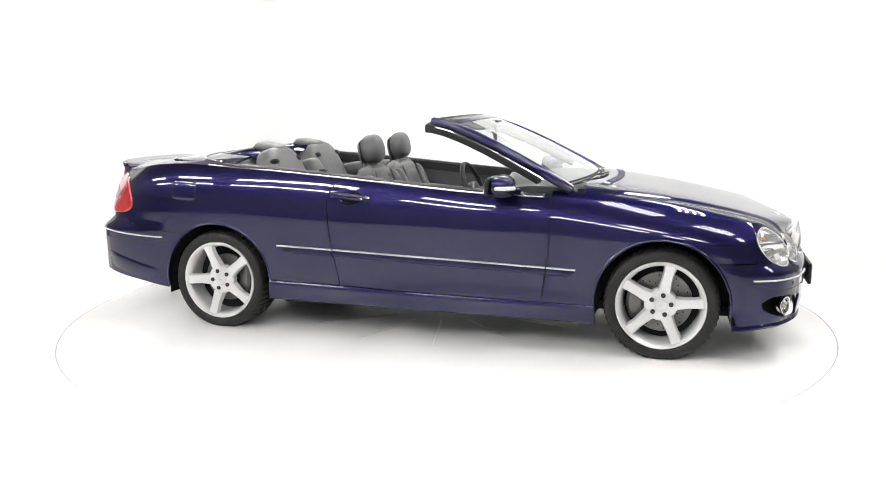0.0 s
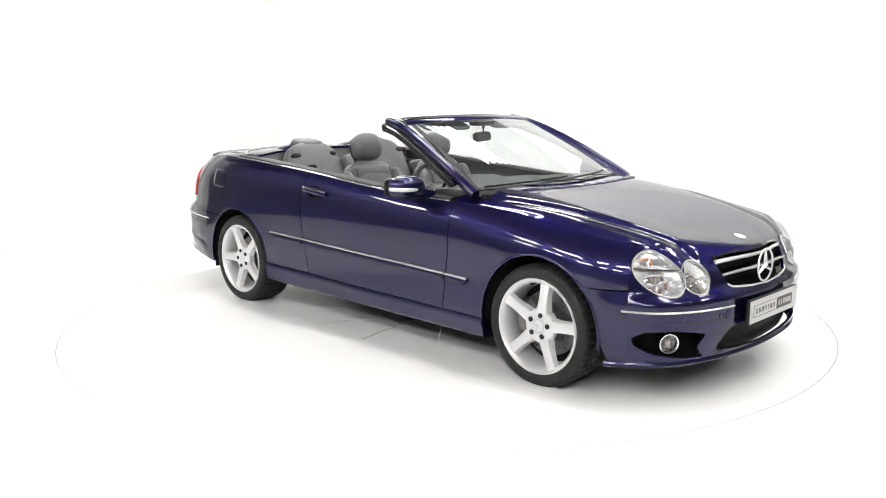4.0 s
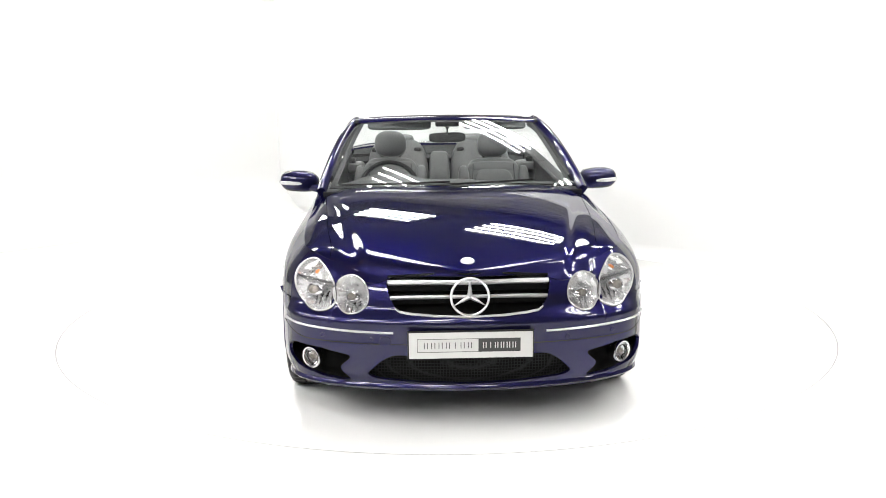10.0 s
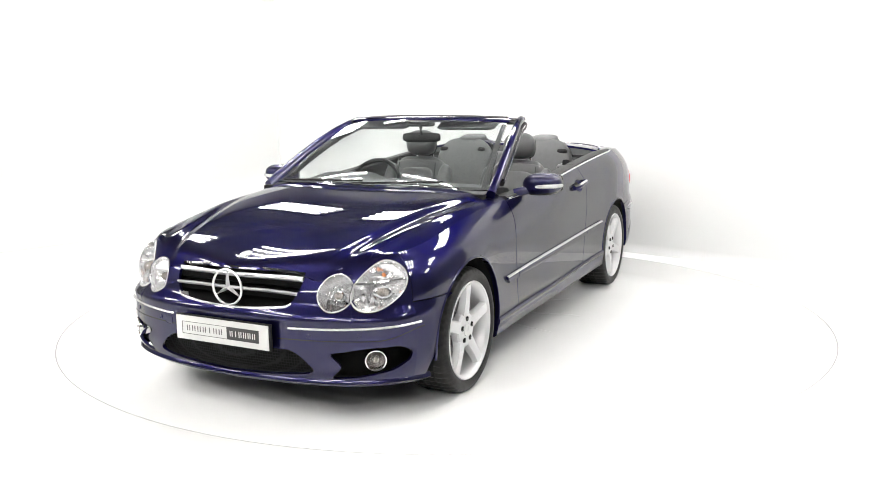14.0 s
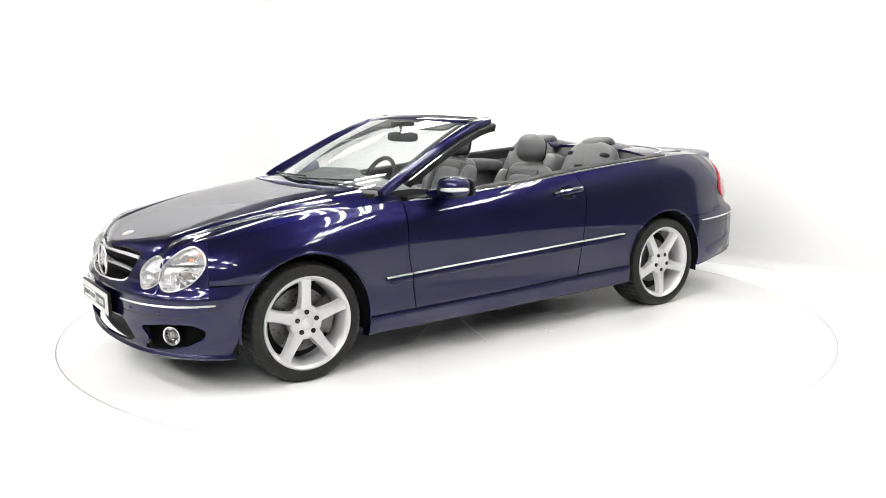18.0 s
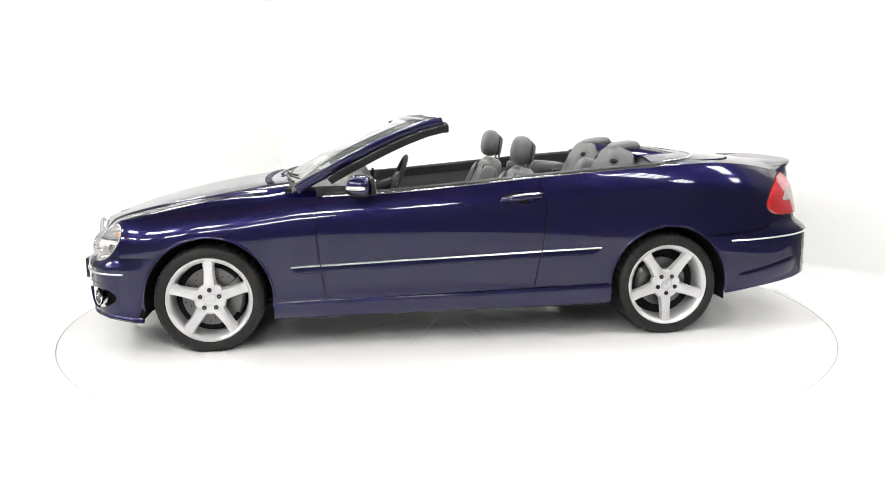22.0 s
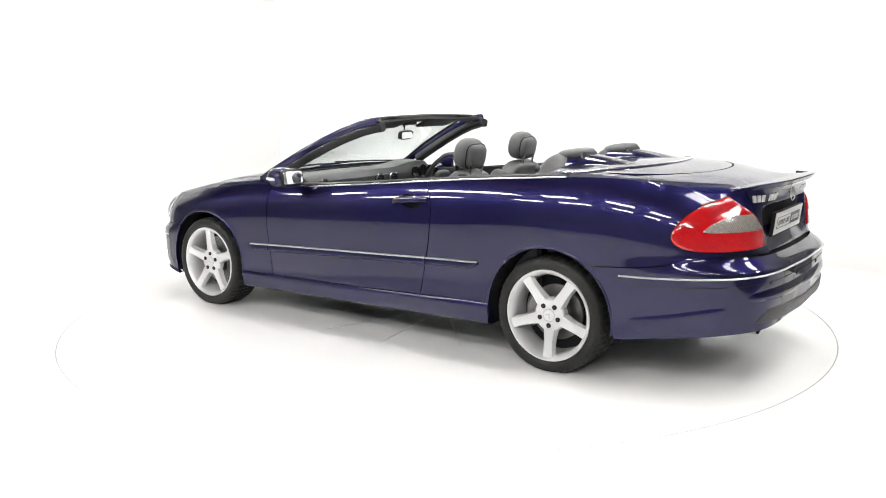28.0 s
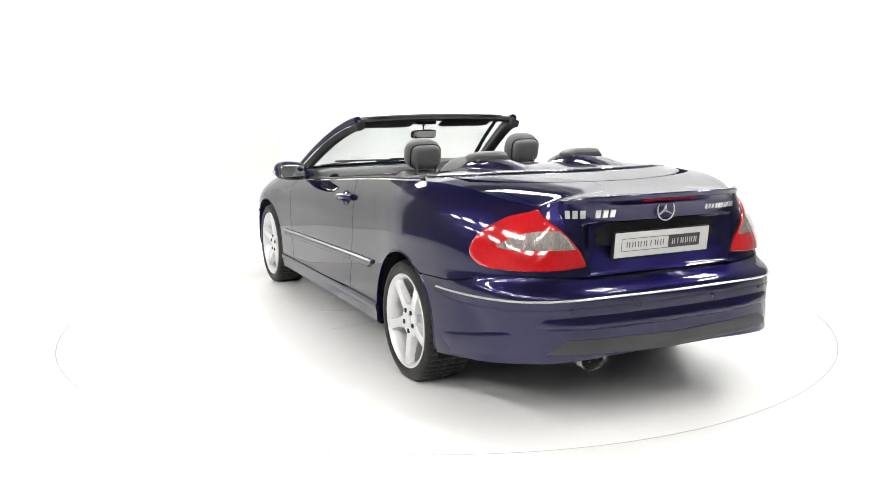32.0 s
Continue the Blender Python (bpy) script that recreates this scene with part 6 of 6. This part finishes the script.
def build_cabin():
    # tub
    bm = bmesh.new()
    block(bm, (-0.25, 0, 0.245), (2.1, 1.42, 0.03))
    part("cabin_floor", bm, CARPET, car, "black carpet")
    for sg, own in ((1, doors[0]), (-1, doors[1])):
        bm = bmesh.new()
        rows = []
        for x in spread(0.80, -0.60, 24):
            y, z = rim(x)
            rows.append([Vector((x, (y - dy) * sg, zz)) for dy, zz in ((0.090, z - 0.04), (0.094, z - 0.09), (0.105, z - 0.16), (0.085, z - 0.20), (0.060, z - 0.26), (0.062, 0.50), (0.085, 0.32))])
        grid(bm, rows)
        face_out(bm, (0, 5 * sg, 0.5))
        card = part("door_card", bm, DASH, own, "dark grey inner door panel")
        bm = bmesh.new()
        sweep(bm, [(x, (rim(x)[0] - 0.115) * sg, rim(x)[1] - 0.185) for x in spread(0.35, -0.5, 12)], round_profile(0.06, 0.06, 0.02))
        part("armrest", bm, LEATHER, card)
        bm = bmesh.new()
        sweep(bm, [(x, (rim(x)[0] - 0.101) * sg, rim(x)[1] - 0.085) for x in spread(0.45, 0.2, 6)], circle(0.008, 8))
        part("inner_handle", bm, CHROME, card)
        bm = bmesh.new()
        rows = []
        for x in spread(-0.60, -1.30, 14):
            y, z = rim(x)
            rows.append([Vector((x, (y - dy) * sg, zz)) for dy, zz in ((0.085, z - 0.03), (0.092, z - 0.10), (0.12, z - 0.22), (0.12, 0.32))])
        grid(bm, rows)
        face_out(bm, (0, 5 * sg, 0.5))
        sp = part("side_panel", bm, LEATHER, car, "grey rear side panel with armrest")
        bm = bmesh.new()
        pad(bm, (-0.88, (rim(-0.88)[0] - 0.14) * sg, rim(-0.88)[1] - 0.075), (0.46, 0.13, 0.10), 0.6, 0.5, tilt(ry=-4), 12, 28)
        part("armrest", bm, LEATHER, sp)
        bm = bmesh.new()
        pad(bm, (-0.70, (rim(-0.7)[0] - 0.125) * sg, rim(-0.7)[1] + 0.002), (0.05, 0.05, 0.05), 0.5, 0.5)
        part("belt_guide", bm, BLACK, sp)
        bm = bmesh.new()
        sweep(bm, [(-0.70, (rim(-0.7)[0] - 0.13) * sg, 0.97), (-0.68, (rim(-0.7)[0] - 0.14) * sg, 0.75), (-0.55, (rim(-0.7)[0] - 0.12) * sg, 0.42)], round_profile(0.045, 0.003, 0.001, 1), up=(0, sg, 0.2))
        part("seat_belt", bm, BLACK, sp, "black seat belt")
    # dashboard
    bm = bmesh.new()
    prof = [(0.86, 0.925), (0.72, 0.938), (0.55, 0.940), (0.46, 0.930), (0.42, 0.90), (0.415, 0.84), (0.45, 0.76), (0.47, 0.62), (0.52, 0.55), (0.86, 0.55)]
    rows = []
    for y in spread(-0.70, 0.70, 45):
        bump = 0.045 * math.exp(-((y + 0.37) / 0.20) ** 4) + 0.012 * math.exp(-(y / 0.16) ** 4)
        rows.append([Vector((x + 0.06 * (y / 0.7) ** 2 * (1 if x < 0.6 else 0) - (0.05 * math.exp(-((y + 0.37) / 0.2) ** 4) if x < 0.5 else 0), y, z + (bump if 0.42 < x < 0.7 and z > 0.88 else 0) - (0.010 * (y / 0.7) ** 2))) for x, z in prof])
    vs = grid(bm, rows, closed_v=True)
    cap(bm, vs[0])
    cap(bm, vs[-1])
    bmesh.ops.recalc_face_normals(bm, faces=bm.faces)
    dash = part("dashboard", bm, DASH, car, "dark grey dashboard with round vents")
    for y in (-0.62, -0.075, 0.075, 0.60):
        bm = bmesh.new()
        c = (0.418 + 0.05 * (y / 0.7) ** 2, y, 0.868)
        lathe(bm, [(0.045, 0.0), (0.047, -0.014), (0.041, -0.018), (0.037, -0.006), (0.001, -0.004)], n=28, axis="x", centre=c)
        v = part("air_vent", bm, BLACK, dash, "round air vent with silver ring")
        bm = bmesh.new()
        lathe(bm, [(0.046, -0.012), (0.048, -0.018), (0.044, -0.020), (0.042, -0.016)], n=28, axis="x", centre=c)
        part("vent_ring", bm, CHROME, v)
        for k in (-1, 0, 1):
            bm = bmesh.new()
            block(bm, Vector(c) + Vector((-0.010, 0, 0.018 * k)), (0.008, 0.07 - 0.01 * abs(k), 0.003))
            part("vent_slat", bm, BLACK, v)
    for y in (-0.28, -0.37, -0.46):
        bm = bmesh.new()
        lathe(bm, [(0.045 if y == -0.37 else 0.036, 0.0), (0.045 if y == -0.37 else 0.036, -0.012), (0.03, -0.008), (0.001, -0.008)], n=28, axis="x", centre=(0.374, y, 0.905))
        part("dial", bm, GLOSS_BLACK, dash)
    bm = bmesh.new()
    block(bm, (0.435, 0, 0.70), (0.05, 0.20, 0.24), tilt(ry=-12), 0.01)
    part("radio_panel", bm, GLOSS_BLACK, dash)
    bm = bmesh.new()
    block(bm, (0.415, 0, 0.74), (0.02, 0.16, 0.06), tilt(ry=-12), 0.004)
    part("radio_face", bm, BLACK, dash)
    # steering wheel on the right-hand side
    c, m = Vector((0.205, -0.37, 0.855)), tilt(ry=-24)
    bm = bmesh.new()
    sweep(bm, [c + m @ Vector((0, 0.185 * math.cos(t), 0.185 * math.sin(t))) for t in (2 * math.pi * k / 56 for k in range(56))], circle(0.0155, 12), up=m @ Vector((1, 0, 0)), closed=True)
    wheel = part("steering_wheel", bm, BLACK, car, "black leather steering wheel")
    for a in (0, 180, 250, 290):
        bm = bmesh.new()
        d = Vector((0, math.cos(radians(a)), math.sin(radians(a))))
        sweep(bm, [c + m @ (d * r + Vector((0.012 - 0.02 * (1 - r / 0.18), 0, 0))) for r in (0.05, 0.11, 0.18)], round_profile(0.034, 0.014, 0.005, 2), up=m @ Vector((1, 0, 0)))
        part("wheel_arm", bm, BLACK, wheel)
    bm = bmesh.new()
    pad(bm, c + Vector((-0.005, 0, -0.005)), (0.06, 0.16, 0.14), 0.6, 0.6, m, 14, 28)
    part("airbag", bm, DASH, wheel)
    bm = bmesh.new()
    sweep(bm, [c + Vector((0.02, 0, -0.01)), c + Vector((0.24, 0, -0.10))], circle(0.04, 16), up=(0, 1, 0))
    part("column", bm, BLACK, wheel)
    # tunnel
    bm = bmesh.new()
    prof = [(-0.10, 0.27), (-0.095, 0.50), (-0.075, 0.525), (0.075, 0.525), (0.095, 0.50), (0.10, 0.27)]
    sweep(bm, [(0.45, 0, 0.03), (0.2, 0, 0.0), (-0.2, 0, 0.0), (-0.75, 0, 0.0)], prof)
    tun = part("centre_console", bm, DASH, car, "dark grey centre console")
    bm = bmesh.new()
    pad(bm, (-0.32, 0, 0.575), (0.34, 0.17, 0.11), 0.4, 0.4)
    part("console_lid", bm, LEATHER, tun)
    bm = bmesh.new()
    sweep(bm, [(0.14, 0, 0.52), (0.13, 0, 0.60)], circle(0.010, 10), up=(1, 0, 0))
    pad(bm, (0.125, 0, 0.625), (0.05, 0.05, 0.065), 0.7, 0.7)
    part("gear_lever", bm, BLACK, tun)
    # front seats
    build_seat(0.365, -0.556, -0.005)
    build_seat(-0.370, -0.487, 0.008)
    # rear seats
    rear = None
    for sg in (1, -1):
        lean = tilt(ry=-22)
        bm = bmesh.new()
        pad(bm, (-1.105, 0.325 * sg, 0.840), (0.18, 0.54, 0.575), 0.55, 0.5, lean, 24, 36, taper=0.20)
        o = part("rear_seat" if rear is None else "backrest", bm, LEATHER, rear or car, "grey leather rear bench with two shaped backs" if rear is None else "")
        rear = rear or o
        bm = bmesh.new()
        pad(bm, (-0.86, 0.33 * sg, 0.50), (0.50, 0.50, 0.18), 0.5, 0.5, tilt(ry=-8), 14, 30)
        part("cushion", bm, LEATHER, rear)
        bm = bmesh.new()
        pad(bm, (-1.062, 0.315 * sg, 0.80), (0.12, 0.30, 0.42), 0.5, 0.5, lean, 14, 28)
        part("back_panel", bm, LEATHER, rear)
        # belt slots
        for dy, r in ((0.165, 0.034), (-0.155, 0.028)):
            bm = bmesh.new()
            pad(bm, (-1.116, (0.325 + dy) * sg, 1.030), (0.06, r * 2.4, 0.040), 0.7, 0.7, lean, 10, 20)
            part("belt_slot", bm, BLACK, rear, "black oval belt slot")
        # hoops behind the seats: padded cap and painted fairing
        bm = bmesh.new()
        pad(bm, (-1.235, 0.300 * sg, 1.112), (0.185, 0.205, 0.066), 0.7, 0.55, tilt(ry=8), 16, 30)
        hoop = part("rear_headrest", bm, LEATHER, car, "grey padded cap of the rear headrest")
        bm = bmesh.new()
        pad(bm, (-1.305, 0.300 * sg, 1.104), (0.055, 0.185, 0.055), 0.6, 0.5, tilt(ry=14), 14, 28)
        part("cap_back", bm, DASH, hoop)
        bm = bmesh.new()
        sweep(bm, [(-1.318 + 0.012 * math.sin(t), (0.300 + 0.094 * math.cos(t)) * sg, 1.098 + 0.038 * math.sin(t)) for t in spread(0, math.pi, 20)], circle(0.0045, 8), up=(1, 0, 0))
        part("cap_piping", bm, LEATHER, hoop)
        bm = bmesh.new()
        rows = []
        for x in spread(-1.20, -1.60, 26):
            f = (-1.20 - x) / 0.40
            w = 0.17 * (1 - 0.35 * f * f)
            hgt = 0.046 * max(0.0, math.cos(f * math.pi / 2)) ** 1.2
            rows.append([Vector((x, 0.30 * sg + w * u, top(x, 0.30 * sg + w * u).z - 0.012 + (hgt + 0.012) * max(0.0, 1 - u * u) ** 0.8)) for u in spread(-1, 1, 19)])
        vs = grid(bm, rows)
        cap(bm, vs[0])
        face_out(bm, (-1.4, 0.3 * sg, 0))
        part("fairing", bm, PAINT, hoop, "blue rounded fairing")
    bm = bmesh.new()
    pad(bm, (-1.06, 0, 0.80), (0.20, 0.16, 0.44), 0.4, 0.4, tilt(ry=-20), 14, 28)
    part("middle_back", bm, LEATHER, rear)
    bm = bmesh.new()
    grid(bm, [[Vector((-1.19 - 0.10 * f, y, 0.96 + 0.10 * f - 0.03 * abs(y / 0.7) ** 3)) for f in (0, 0.5, 1)] for y in spread(-0.68, 0.68, 30)])
    face_out(bm, (0, 0, -5))
    part("parcel_shelf", bm, DASH, car)
    bm = bmesh.new()
    block(bm, (-1.24, 0, 0.60), (0.03, 1.44, 0.80))
    part("rear_bulkhead", bm, CARPET, car)
    bm = bmesh.new()
    block(bm, (0.90, 0, 0.58), (0.04, 1.44, 0.68))
    part("fire_wall", bm, SHELL, car)


build_cabin()


# ---- what moves ----
def shift_car():
    """Sets the car's parts ahead of the turning axis."""
    done = set()
    for ob in car.children_recursive:
        if ob.data and ob.data.name not in done:
            ob.data.transform(Matrix.Translation((CAR_X, 0, 0)))
            done.add(ob.data.name)


def motions():
    rows = [(t, pose(0, 0, 0, 0, 0, START + RATE * t)) for t in range(0, 33, 1)]
    walk(car, rows)
    walk(turntable, rows)


shift_car()
motions()
